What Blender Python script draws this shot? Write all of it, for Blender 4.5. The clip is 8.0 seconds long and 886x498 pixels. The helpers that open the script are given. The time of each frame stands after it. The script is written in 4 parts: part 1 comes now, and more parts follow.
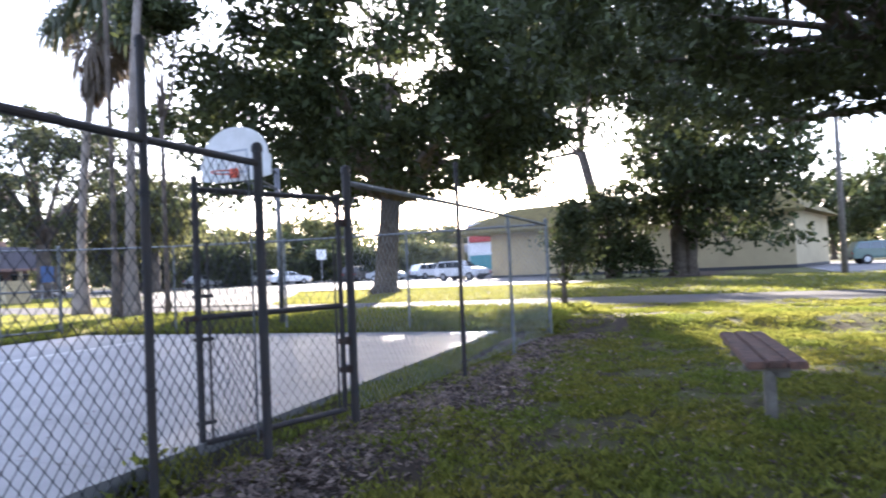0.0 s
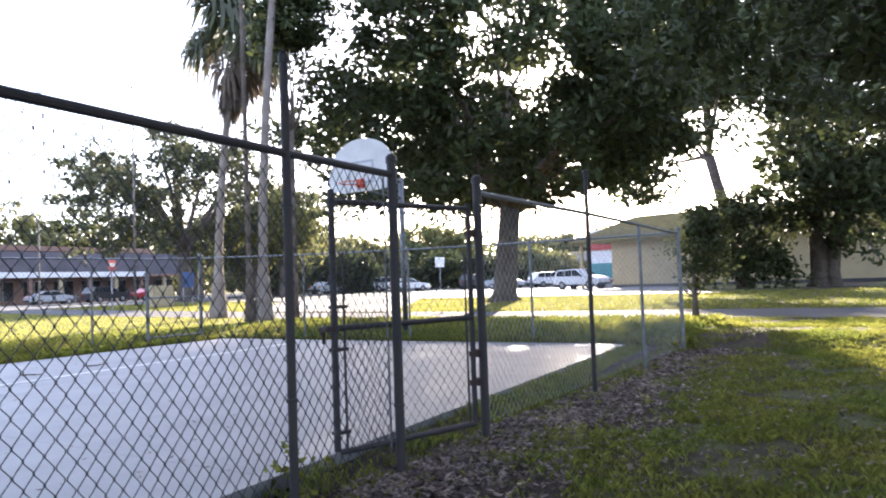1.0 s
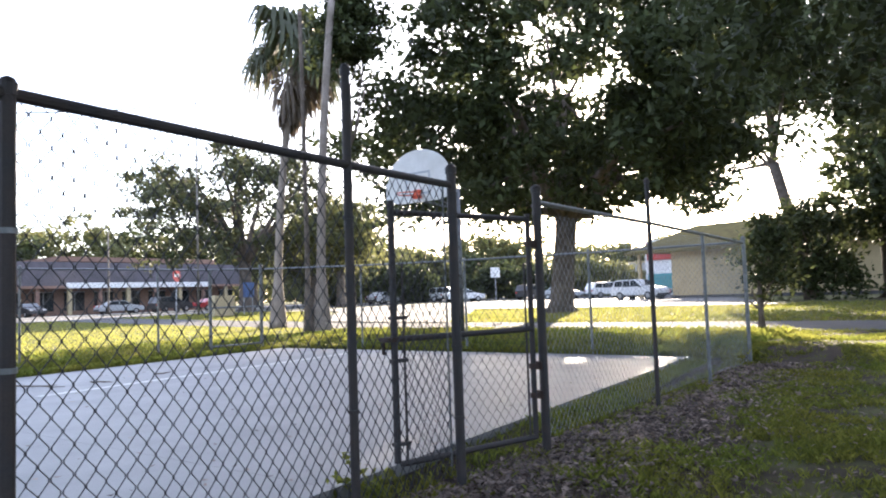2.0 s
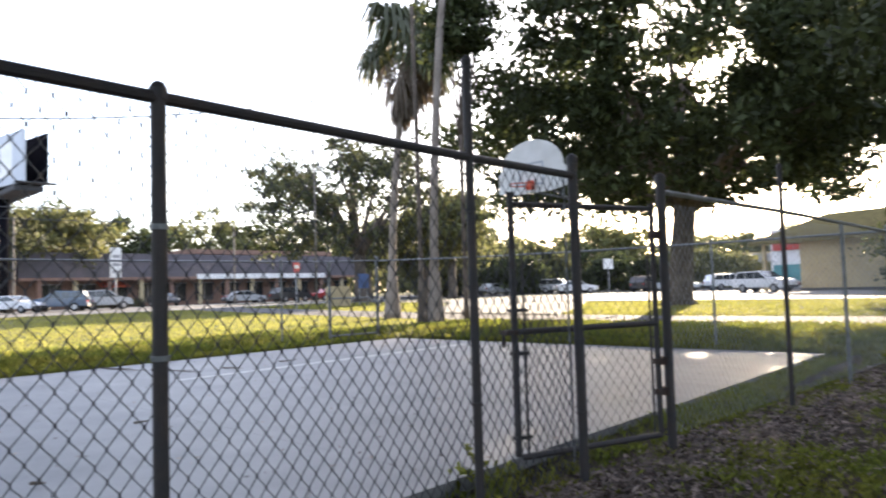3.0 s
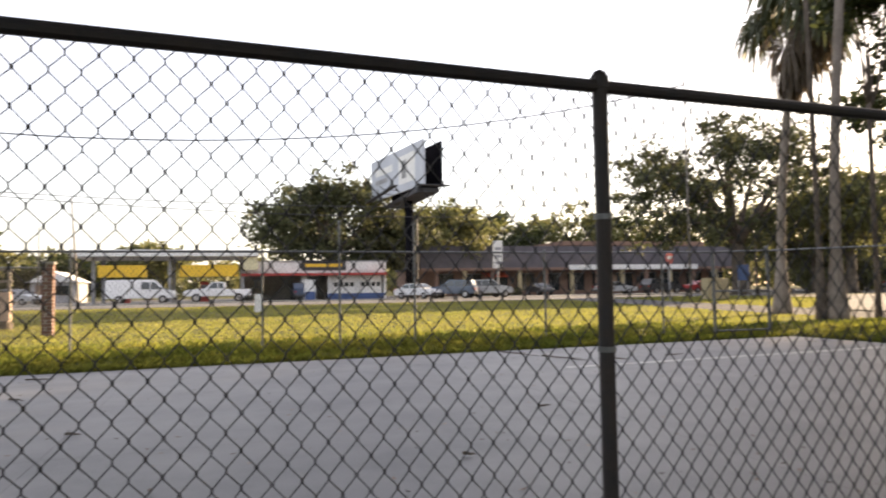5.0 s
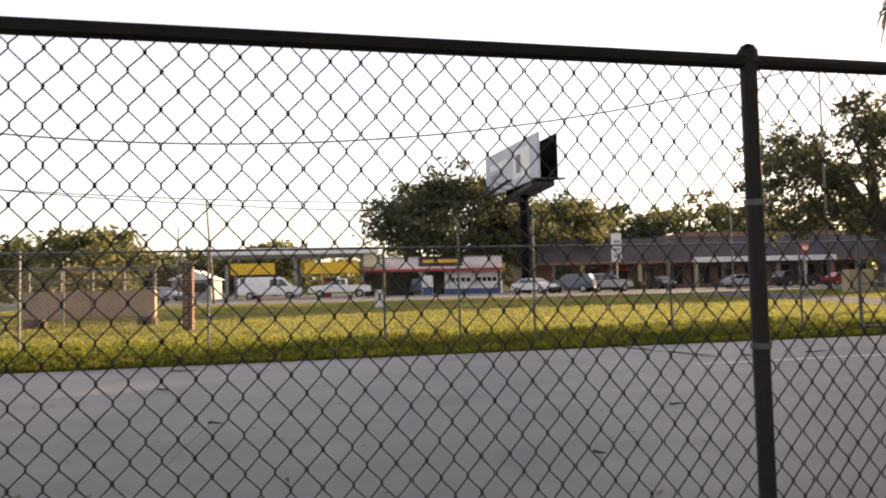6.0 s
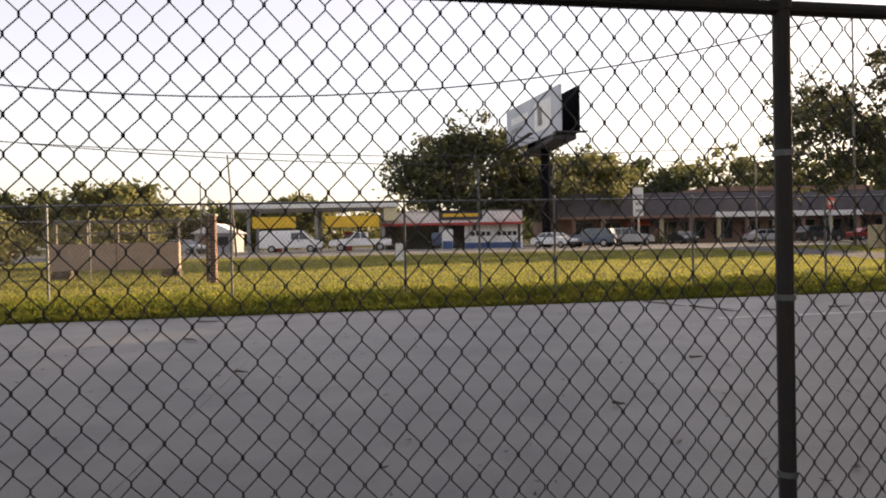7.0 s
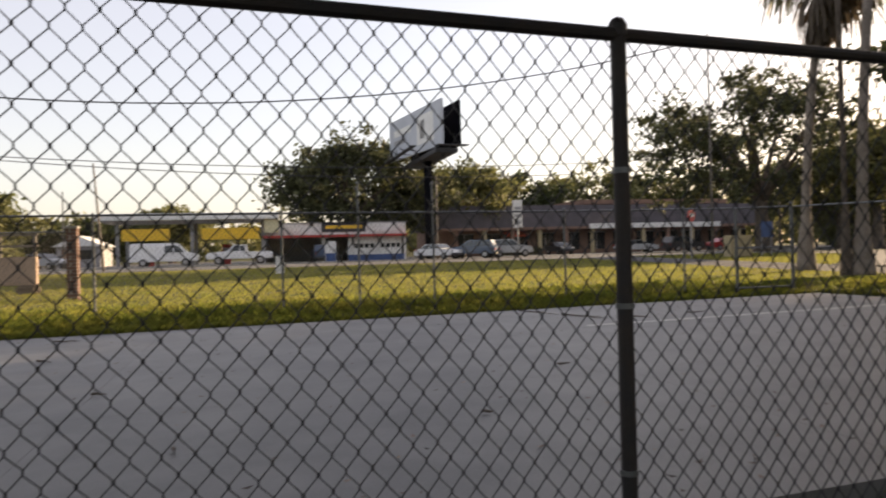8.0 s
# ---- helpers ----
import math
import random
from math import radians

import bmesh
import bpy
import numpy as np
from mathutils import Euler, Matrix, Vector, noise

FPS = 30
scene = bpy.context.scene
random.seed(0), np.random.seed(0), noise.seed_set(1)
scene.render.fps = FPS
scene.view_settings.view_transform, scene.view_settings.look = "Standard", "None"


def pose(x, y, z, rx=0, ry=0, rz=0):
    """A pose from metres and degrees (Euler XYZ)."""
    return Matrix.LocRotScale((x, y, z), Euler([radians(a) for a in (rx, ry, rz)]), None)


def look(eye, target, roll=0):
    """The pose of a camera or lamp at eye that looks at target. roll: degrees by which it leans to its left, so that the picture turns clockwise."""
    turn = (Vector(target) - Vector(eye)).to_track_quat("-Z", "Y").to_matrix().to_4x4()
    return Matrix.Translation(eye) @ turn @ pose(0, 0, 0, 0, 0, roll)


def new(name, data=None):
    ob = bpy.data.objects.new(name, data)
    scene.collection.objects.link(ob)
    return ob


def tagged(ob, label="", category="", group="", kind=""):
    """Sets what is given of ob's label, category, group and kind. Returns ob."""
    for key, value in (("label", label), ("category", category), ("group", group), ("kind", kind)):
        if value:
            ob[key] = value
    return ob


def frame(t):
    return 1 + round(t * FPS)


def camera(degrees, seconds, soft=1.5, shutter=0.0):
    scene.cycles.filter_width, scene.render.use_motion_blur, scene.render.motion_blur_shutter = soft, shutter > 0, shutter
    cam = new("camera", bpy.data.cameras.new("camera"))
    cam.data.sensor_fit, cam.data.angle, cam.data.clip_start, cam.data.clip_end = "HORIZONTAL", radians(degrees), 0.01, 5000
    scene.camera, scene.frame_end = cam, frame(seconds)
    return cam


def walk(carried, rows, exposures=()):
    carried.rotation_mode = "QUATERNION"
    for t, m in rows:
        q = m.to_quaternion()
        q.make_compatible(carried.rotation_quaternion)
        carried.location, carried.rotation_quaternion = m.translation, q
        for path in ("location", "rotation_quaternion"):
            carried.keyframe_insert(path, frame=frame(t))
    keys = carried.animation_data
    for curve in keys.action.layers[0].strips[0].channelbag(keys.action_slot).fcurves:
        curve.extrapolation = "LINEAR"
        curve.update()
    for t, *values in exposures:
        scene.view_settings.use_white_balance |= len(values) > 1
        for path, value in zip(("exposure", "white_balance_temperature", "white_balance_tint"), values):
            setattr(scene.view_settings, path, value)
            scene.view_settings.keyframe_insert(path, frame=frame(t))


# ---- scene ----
cam = camera(62.9, 8.0, soft=1.9, shutter=0.4)
PATH = [
    (0, (2.907, -3.876, 1.036), (2.134, -2.032, 1.096), -2.60),
    (0.5, (2.810, -3.824, 1.067), (1.850, -2.071, 1.144), -2.60),
    (1, (2.753, -3.818, 1.072), (1.696, -2.122, 1.166), -2.10),
    (1.2, (2.747, -3.817, 1.071), (1.658, -2.142, 1.179), -2.10),
    (2.3, (2.699, -3.806, 1.080), (1.475, -2.229, 1.197), -2.09),
    (2.5, (2.695, -3.808, 1.081), (1.430, -2.262, 1.186), -2.19),
    (3, (2.640, -3.828, 1.087), (1.229, -2.415, 1.201), -1.79),
    (3.5, (2.597, -3.864, 1.086), (1.026, -2.636, 1.222), -2.30),
    (4, (2.543, -3.900, 1.094), (0.849, -2.850, 1.248), -3.00),
    (4.5, (2.504, -3.945, 1.081), (0.684, -3.127, 1.211), -1.77),
    (5, (2.411, -3.985, 1.094), (0.497, -3.417, 1.207), -0.91),
    (5.2, (2.398, -3.995, 1.093), (0.461, -3.510, 1.200), -1.01),
    (6.3, (2.328, -4.038, 1.089), (0.333, -3.838, 1.160), -1.32),
    (6.5, (2.335, -4.041, 1.086), (0.344, -3.860, 1.112), -1.32),
    (7, (2.347, -4.043, 1.080), (0.357, -3.842, 1.060), -1.13),
    (7.5, (2.368, -4.012, 1.077), (0.393, -3.700, 1.044), -1.31),
    (8, (2.374, -3.955, 1.084), (0.442, -3.441, 1.089), -1.51),
]
walk(cam, [(t, look(eye, target, roll)) for t, eye, target, roll in PATH],
     exposures=[(0.0, 2.9, 5150, 18), (1.0, 2.92, 5400, 18), (2.5, 2.72, 5650, 13), (3.5, 2.48, 6150, 14), (4.5, 2.2, 6750, 15), (5.2, 1.99, 7050, 16), (6.3, 1.6, 7300, 19), (7.3, 1.42, 7200, 18), (8.0, 1.3, 7050, 16)])

# ---- world, sun, exposure ----
SUN_AZ, SUN_EL = radians(-22.2), radians(13.7)
world = bpy.data.worlds.new("sky_world")
scene.world = world
world.use_nodes = True
wn = world.node_tree.nodes
sky = wn.new("ShaderNodeTexSky")
sky.sky_type, sky.sun_disc = "NISHITA", False
sky.sun_elevation, sky.sun_rotation = SUN_EL, SUN_AZ
sky.dust_density, sky.air_density, sky.ozone_density = 1.6, 1.0, 1.0
haze = wn.new("ShaderNodeMix")
haze.data_type, haze.blend_type = "RGBA", "ADD"
haze.inputs[0].default_value = 1.0
haze.inputs[7].default_value = (3.35, 3.2, 3.35, 1)
world.node_tree.links.new(sky.outputs[0], haze.inputs[6])
world.node_tree.links.new(haze.outputs[2], wn["Background"].inputs[0])
wn["Background"].inputs[1].default_value = 0.062
sun_dir = Vector((math.sin(SUN_AZ) * math.cos(SUN_EL), math.cos(SUN_AZ) * math.cos(SUN_EL), math.sin(SUN_EL)))
sun_data = bpy.data.lights.new("sun", "SUN")
sun_data.energy, sun_data.angle, sun_data.color = 5.0, radians(0.6), (1.0, 0.78, 0.50)
sun_ob = new("sun", sun_data)
sun_ob.matrix_world = look(sun_dir * 60, (0, 0, 0))


# ---- materials ----
def material(name, colour, rough=0.8, other=None, scale=8.0, fine=60.0, bump=0.3, metal=0.0, spec=0.5, dist=0.01,
             translucent=0.0, random_amount=0.0, contrast=(0.35, 0.65)):
    """Principled surface with a coarse stain and a fine grain, both in metres."""
    m = bpy.data.materials.new(name)
    m.use_nodes = True
    n, l = m.node_tree.nodes, m.node_tree.links
    p = n["Principled BSDF"]
    other = other or tuple(c * 0.65 for c in colour)
    geo = n.new("ShaderNodeNewGeometry")
    src = geo.outputs["Position"]
    coarse = n.new("ShaderNodeTexNoise")
    coarse.inputs["Scale"].default_value, coarse.inputs["Detail"].default_value = scale, 6
    coarse.inputs["Roughness"].default_value = 0.6
    l.new(src, coarse.inputs["Vector"])
    grain = n.new("ShaderNodeTexNoise")
    grain.inputs["Scale"].default_value, grain.inputs["Detail"].default_value = fine, 3
    l.new(src, grain.inputs["Vector"])
    ramp = n.new("ShaderNodeMapRange")
    ramp.inputs[1].default_value, ramp.inputs[2].default_value = contrast
    l.new(coarse.outputs[0], ramp.inputs[0])
    mix = n.new("ShaderNodeMix")
    mix.data_type = "RGBA"
    mix.inputs[6].default_value, mix.inputs[7].default_value = (*colour, 1), (*other, 1)
    l.new(ramp.outputs[0], mix.inputs[0])
    hsv = n.new("ShaderNodeHueSaturation")
    l.new(mix.outputs[2], hsv.inputs["Color"])
    val = n.new("ShaderNodeMapRange")
    val.inputs[3].default_value, val.inputs[4].default_value = 0.75, 1.25
    l.new(grain.outputs[0], val.inputs[0])
    if random_amount:
        info = n.new("ShaderNodeNewGeometry")
        rnd = n.new("ShaderNodeMapRange")
        rnd.inputs[3].default_value, rnd.inputs[4].default_value = 1 - random_amount, 1 + random_amount
        l.new(info.outputs["Random Per Island"], rnd.inputs[0])
        mul = n.new("ShaderNodeMath")
        mul.operation = "MULTIPLY"
        l.new(val.outputs[0], mul.inputs[0])
        l.new(rnd.outputs[0], mul.inputs[1])
        l.new(mul.outputs[0], hsv.inputs["Value"])
    else:
        l.new(val.outputs[0], hsv.inputs["Value"])
    l.new(hsv.outputs[0], p.inputs["Base Color"])
    p.inputs["Roughness"].default_value, p.inputs["Metallic"].default_value = rough, metal
    p.inputs["Specular IOR Level"].default_value = spec
    if bump:
        b = n.new("ShaderNodeBump")
        b.inputs["Strength"].default_value, b.inputs["Distance"].default_value = bump, dist
        l.new(grain.outputs[0], b.inputs["Height"])
        l.new(b.outputs[0], p.inputs["Normal"])
    if translucent:
        tr = n.new("ShaderNodeBsdfTranslucent")
        l.new(hsv.outputs[0], tr.inputs["Color"])
        ms = n.new("ShaderNodeMixShader")
        ms.inputs[0].default_value = translucent
        l.new(p.outputs[0], ms.inputs[1])
        l.new(tr.outputs[0], ms.inputs[2])
        l.new(ms.outputs[0], n["Material Output"].inputs[0])
    return m


GRASS = material("grass_soil", (0.09, 0.105, 0.035), 0.95, (0.105, 0.095, 0.05), 1.3, 40, 0.6, dist=0.03, spec=0.1)
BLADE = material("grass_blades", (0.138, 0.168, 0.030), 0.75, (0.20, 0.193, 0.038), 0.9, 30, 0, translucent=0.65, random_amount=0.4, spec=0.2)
SUNGRASS = material("sun_toned_blades", (0.225, 0.243, 0.050), 0.75, (0.30, 0.285, 0.08), 0.35, 30, 0, translucent=0.6, random_amount=0.18, spec=0.2)
LITTER = material("dry_leaves", (0.26, 0.20, 0.165), 0.7, (0.065, 0.045, 0.036), 7, 50, 0, translucent=0.15, random_amount=0.75, spec=0.3)
CONCRETE = material("court_concrete", (0.175, 0.170, 0.171), 0.52, (0.105, 0.105, 0.108), 1.1, 70, 0.35, dist=0.004, spec=0.75)
ASPHALT = material("asphalt", (0.13, 0.125, 0.12), 0.8, (0.09, 0.088, 0.085), 0.5, 120, 0.4, spec=0.4)
DRIVE = material("pale_asphalt", (0.15, 0.147, 0.145), 0.85, (0.11, 0.108, 0.107), 0.7, 100, 0.3, spec=0.25)
PARKDRIVE = material("shade_toned_asphalt", (0.12, 0.118, 0.12), 0.95, (0.088, 0.087, 0.088), 0.7, 100, 0.4, spec=0.08)
KERB = material("kerb_concrete", (0.40, 0.39, 0.37), 0.85, (0.28, 0.27, 0.25), 2, 60, 0.3)
STEEL = material("galvanised_steel", (0.21, 0.22, 0.23), 0.5, (0.13, 0.135, 0.14), 14, 160, 0.15, metal=0.75, dist=0.002)
DARKSTEEL = material("weathered_steel", (0.036, 0.035, 0.039), 0.6, (0.052, 0.041, 0.039), 9, 160, 0.25, metal=0.4, dist=0.002)
WIRE = material("fence_wire", (0.045, 0.045, 0.05), 0.6, (0.028, 0.027, 0.028), 20, 200, 0, metal=0.3)
PALEWIRE = material("galvanised_sheen_wire", (0.36, 0.38, 0.40), 0.45, (0.25, 0.26, 0.28), 20, 200, 0, metal=0.6)
RUST = material("rusty_iron", (0.065, 0.04, 0.032), 0.8, (0.04, 0.028, 0.024), 30, 200, 0.3, metal=0.3)
BARK = material("oak_bark", (0.17, 0.14, 0.115), 0.95, (0.09, 0.075, 0.06), 3, 22, 1.0, dist=0.05, spec=0.1)
PALMBARK = material("palm_bark", (0.30, 0.26, 0.225), 0.95, (0.20, 0.17, 0.14), 2, 18, 1.0, dist=0.04, spec=0.1)
LEAF = material("oak_leaves", (0.056, 0.070, 0.026), 0.6, (0.040, 0.048, 0.019), 0.4, 6, 0, translucent=0.33, random_amount=0.5, spec=0.2)
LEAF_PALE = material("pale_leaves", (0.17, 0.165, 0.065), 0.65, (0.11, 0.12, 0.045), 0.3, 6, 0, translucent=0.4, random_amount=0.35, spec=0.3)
LEAF_MID = material("olive_leaves", (0.10, 0.104, 0.046), 0.65, (0.062, 0.070, 0.032), 0.35, 6, 0, translucent=0.33, random_amount=0.4, spec=0.3)
FROND = material("palm_frond", (0.075, 0.09, 0.04), 0.6, (0.06, 0.065, 0.03), 1, 8, 0, translucent=0.3, random_amount=0.3)
DEADFROND = material("dead_frond", (0.19, 0.155, 0.12), 0.85, (0.12, 0.095, 0.075), 2, 12, 0, translucent=0.25, random_amount=0.3)
PLANK = material("bench_plank", (0.17, 0.088, 0.062), 0.85, (0.075, 0.045, 0.035), 12, 80, 0.5, dist=0.006)
POSTWOOD = material("grey_post_wood", (0.20, 0.18, 0.155), 0.9, (0.12, 0.105, 0.09), 7, 60, 0.5)
BOARDWHITE = material("backboard_paint", (0.78, 0.78, 0.78), 0.5, (0.66, 0.66, 0.65), 3, 60, 0.1)
ORANGE = material("orange_paint", (0.75, 0.12, 0.05), 0.5, (0.6, 0.09, 0.04), 9, 60, 0.1)
TAN = material("tan_stucco", (0.42, 0.35, 0.21), 0.9, (0.36, 0.30, 0.18), 0.8, 40, 0.3)
OLIVEROOF = material("olive_roof", (0.15, 0.125, 0.05), 0.95, (0.11, 0.09, 0.04), 1.5, 30, 0.2, spec=0.1)
WHITE = material("white_paint", (0.76, 0.76, 0.74), 0.6, (0.66, 0.66, 0.63), 1.5, 30, 0.1)
REDP = material("red_paint", (0.42, 0.045, 0.035), 0.5, (0.34, 0.04, 0.03), 2, 40, 0.1)
YELLOW = material("yellow_panel", (0.80, 0.50, 0.03), 0.5, (0.70, 0.42, 0.03), 2, 40, 0.1)
BLUEP = material("blue_paint", (0.05, 0.10, 0.25), 0.5, None, 2, 40, 0.1)
BROWNWALL = material("brown_wall", (0.24, 0.15, 0.11), 0.9, (0.18, 0.11, 0.085), 1, 30, 0.3)
SHINGLE = material("dark_shingles", (0.085, 0.075, 0.085), 0.9, (0.06, 0.055, 0.06), 0.8, 12, 0.5, dist=0.03)
GREYP = material("grey_panel", (0.35, 0.35, 0.36), 0.6, None, 1, 30, 0.1)
MATTE = material("matte_black_panel", (0.010, 0.010, 0.013), 1.0, None, 1, 30, 0.1, spec=0.0)
DARKP = material("dark_panel", (0.05, 0.05, 0.055), 0.6, None, 1, 30, 0.2)
SIGNBOARD = material("tan_sign_board", (0.44, 0.33, 0.26), 0.85, (0.36, 0.27, 0.21), 2, 50, 0.2)
BRICKP = material("red_brown_brick", (0.20, 0.115, 0.092), 0.9, (0.13, 0.078, 0.065), 6, 50, 0.5)
POSTER = material("billboard_vinyl", (0.50, 0.53, 0.58), 0.55, (0.42, 0.45, 0.50), 0.35, 20, 0.05)
TYRE = material("tyre_rubber", (0.02, 0.02, 0.021), 0.85, None, 20, 80, 0.2)
RIM = material("wheel_rim", (0.5, 0.5, 0.51), 0.35, None, 20, 80, 0, metal=0.9)
LAMPRED = material("tail_light", (0.5, 0.02, 0.02), 0.25, None, 20, 80, 0)
LAMPCLEAR = material("head_light", (0.75, 0.75, 0.72), 0.15, None, 20, 80, 0)
SIGNRED = material("sign_red", (0.60, 0.05, 0.04), 0.45, None, 6, 60, 0)


def bare_soil(m):
    """Bare soil shows in ragged patches near the fence line and here and there on the lawn."""
    n, l = m.node_tree.nodes, m.node_tree.links
    p = n["Principled BSDF"]
    old = p.inputs["Base Color"].links[0].from_socket
    geo = n.new("ShaderNodeNewGeometry")
    sep = n.new("ShaderNodeSeparateXYZ")
    l.new(geo.outputs["Position"], sep.inputs[0])
    dist = n.new("ShaderNodeMath")
    dist.operation = "ABSOLUTE"
    l.new(sep.outputs[0], dist.inputs[0])
    fall = n.new("ShaderNodeMapRange")
    fall.inputs[1].default_value, fall.inputs[2].default_value = 0.2, 2.2
    fall.inputs[3].default_value, fall.inputs[4].default_value = 0.32, -0.04
    l.new(dist.outputs[0], fall.inputs[0])
    noi = n.new("ShaderNodeTexNoise")
    noi.inputs["Scale"].default_value, noi.inputs["Detail"].default_value = 1.6, 5
    l.new(geo.outputs["Position"], noi.inputs["Vector"])
    add = n.new("ShaderNodeMath")
    l.new(noi.outputs[0], add.inputs[0])
    l.new(fall.outputs[0], add.inputs[1])
    edge = n.new("ShaderNodeMapRange")
    edge.inputs[1].default_value, edge.inputs[2].default_value = 0.5, 0.66
    l.new(add.outputs[0], edge.inputs[0])
    mix = n.new("ShaderNodeMix")
    mix.data_type = "RGBA"
    l.new(edge.outputs[0], mix.inputs[0])
    l.new(old, mix.inputs[6])
    mix.inputs[7].default_value = (0.06, 0.047, 0.036, 1)
    l.new(mix.outputs[2], p.inputs["Base Color"])


bare_soil(GRASS)


def glass_material(name, tint):
    m = bpy.data.materials.new(name)
    m.use_nodes = True
    p = m.node_tree.nodes["Principled BSDF"]
    p.inputs["Base Color"].default_value = (*tint, 1)
    p.inputs["Roughness"].default_value = 0.06
    p.inputs["Specular IOR Level"].default_value = 0.8
    return m


GLASS = glass_material("dark_glass", (0.02, 0.025, 0.03))


def paint(name, c):
    m = material(name, c, 0.3, tuple(v * 0.93 for v in c), 3, 30, 0)
    m.node_tree.nodes["Principled BSDF"].inputs["Coat Weight"].default_value = 0.5
    return m


CARWHITE, CARSILVER = paint("car_white", (0.78, 0.78, 0.78)), paint("car_silver", (0.42, 0.44, 0.46))
CARBLACK, CARBLUE = paint("car_black", (0.03, 0.03, 0.034)), paint("car_blue", (0.06, 0.09, 0.15))
CARGREEN, CARRED = paint("car_green", (0.04, 0.09, 0.08)), paint("car_red", (0.35, 0.03, 0.03))


# ---- mesh helpers ----
class Build:
    """Collects vertices and faces of one mesh."""

    def __init__(self):
        self.v, self.f = [], []

    def box(self, x0, y0, z0, x1, y1, z1):
        b = len(self.v)
        self.v += [(x, y, z) for z in (z0, z1) for y in (y0, y1) for x in (x0, x1)]
        self.f += [tuple(b + i for i in q) for q in
                   ((0, 2, 3, 1), (4, 5, 7, 6), (0, 1, 5, 4), (2, 6, 7, 3), (0, 4, 6, 2), (1, 3, 7, 5))]
        return self

    def tube(self, points, radii, sides=8, caps=True):
        points = [Vector(p) for p in points]
        if not isinstance(radii, (list, tuple)):
            radii = [radii] * len(points)
        start = len(self.v)
        for i, p in enumerate(points):
            d = (points[min(i + 1, len(points) - 1)] - points[max(i - 1, 0)]).normalized()
            side = Vector((0, 0, 1)) if abs(d.z) < 0.9 else Vector((1, 0, 0))
            a = d.cross(side).normalized()
            b = d.cross(a)
            for k in range(sides):
                g = 2 * math.pi * k / sides
                self.v.append(tuple(p + (a * math.cos(g) + b * math.sin(g)) * radii[i]))
        for i in range(len(points) - 1):
            for k in range(sides):
                q, r = start + i * sides + k, start + i * sides + (k + 1) % sides
                self.f.append((q, q + sides, r + sides, r))
        if caps:
            self.f.append(tuple(start + k for k in range(sides)))
            self.f.append(tuple(start + (len(points) - 1) * sides + k for k in reversed(range(sides))))
        return self

    def prism(self, outline, axis, a, b):
        """A flat outline of (u, w) pairs pushed along an axis from a to b."""
        s, n = len(self.v), len(outline)
        for d in (a, b):
            for u, w in outline:
                self.v.append((d, u, w) if axis == "x" else (u, d, w) if axis == "y" else (u, w, d))
        self.f += [(s + i, s + (i + 1) % n, s + n + (i + 1) % n, s + n + i) for i in range(n)]
        self.f += [tuple(s + i for i in reversed(range(n))), tuple(s + n + i for i in range(n))]
        return self

    def mesh(self, name, mat, bevel=0.0, smooth=False):
        me = bpy.data.meshes.new(name)
        me.from_pydata(self.v, [], self.f)
        bm = bmesh.new()
        bm.from_mesh(me)
        bmesh.ops.recalc_face_normals(bm, faces=bm.faces)
        if bevel:
            edges = [e for e in bm.edges if len(e.link_faces) == 2 and e.calc_face_angle(0) > 0.5]
            bmesh.ops.bevel(bm, geom=edges, offset=bevel, segments=2, affect="EDGES", clamp_overlap=True)
        bm.to_mesh(me)
        bm.free()
        if smooth:
            me.polygons.foreach_set("use_smooth", [True] * len(me.polygons))
        me.materials.append(mat)
        return me


def part(name, build, mat, parent=None, label="", bevel=0.0, smooth=False):
    ob = new(name, build if isinstance(build, bpy.types.Mesh) else build.mesh(name, mat, bevel, smooth))
    if parent:
        ob.parent = parent
    if label:
        ob["label"] = label
    return ob


def thing(name, m, label, category, group="", kind=""):
    ob = new(name)
    ob.empty_display_size = 0.2
    ob.matrix_world = m
    return tagged(ob, label, category, group, kind)


def soup(name, verts, faces, mat):
    """A large mesh from arrays: verts (n, 3), faces (m, 3 or 4)."""
    me = bpy.data.meshes.new(name)
    k = faces.shape[1]
    me.vertices.add(len(verts))
    me.vertices.foreach_set("co", verts.astype(np.float32).ravel())
    me.loops.add(faces.size)
    me.loops.foreach_set("vertex_index", faces.astype(np.int32).ravel())
    me.polygons.add(len(faces))
    me.polygons.foreach_set("loop_start", np.arange(0, faces.size, k, dtype=np.int32))
    me.update(calc_edges=True)
    me.materials.append(mat)
    return me


def unit(rng, n):
    v = rng.normal(size=(n, 3))
    return v / np.linalg.norm(v, axis=1, keepdims=True)


def leaf_mesh(name, centres, size, mat, rng, flat=0.35):
    """Small folded leaves at the given places."""
    n = len(centres)
    a = unit(rng, n)
    b = np.cross(a, unit(rng, n))
    b /= np.linalg.norm(b, axis=1, keepdims=True)
    c = np.cross(a, b)
    s = (size * rng.uniform(0.6, 1.3, n))[:, None]
    v = np.stack([centres - a * s, centres + b * s * 0.45 + c * s * 0.12, centres + a * s, centres - b * s * 0.45 + c * s * 0.12], 1).reshape(-1, 3)
    f = np.arange(4 * n).reshape(-1, 4)
    return soup(name, v, f, mat)


# ---- ground ----
def smooth(a, b, v):
    k = min(1, max(0, (v - a) / (b - a)))
    return k * k * (3 - 2 * k)


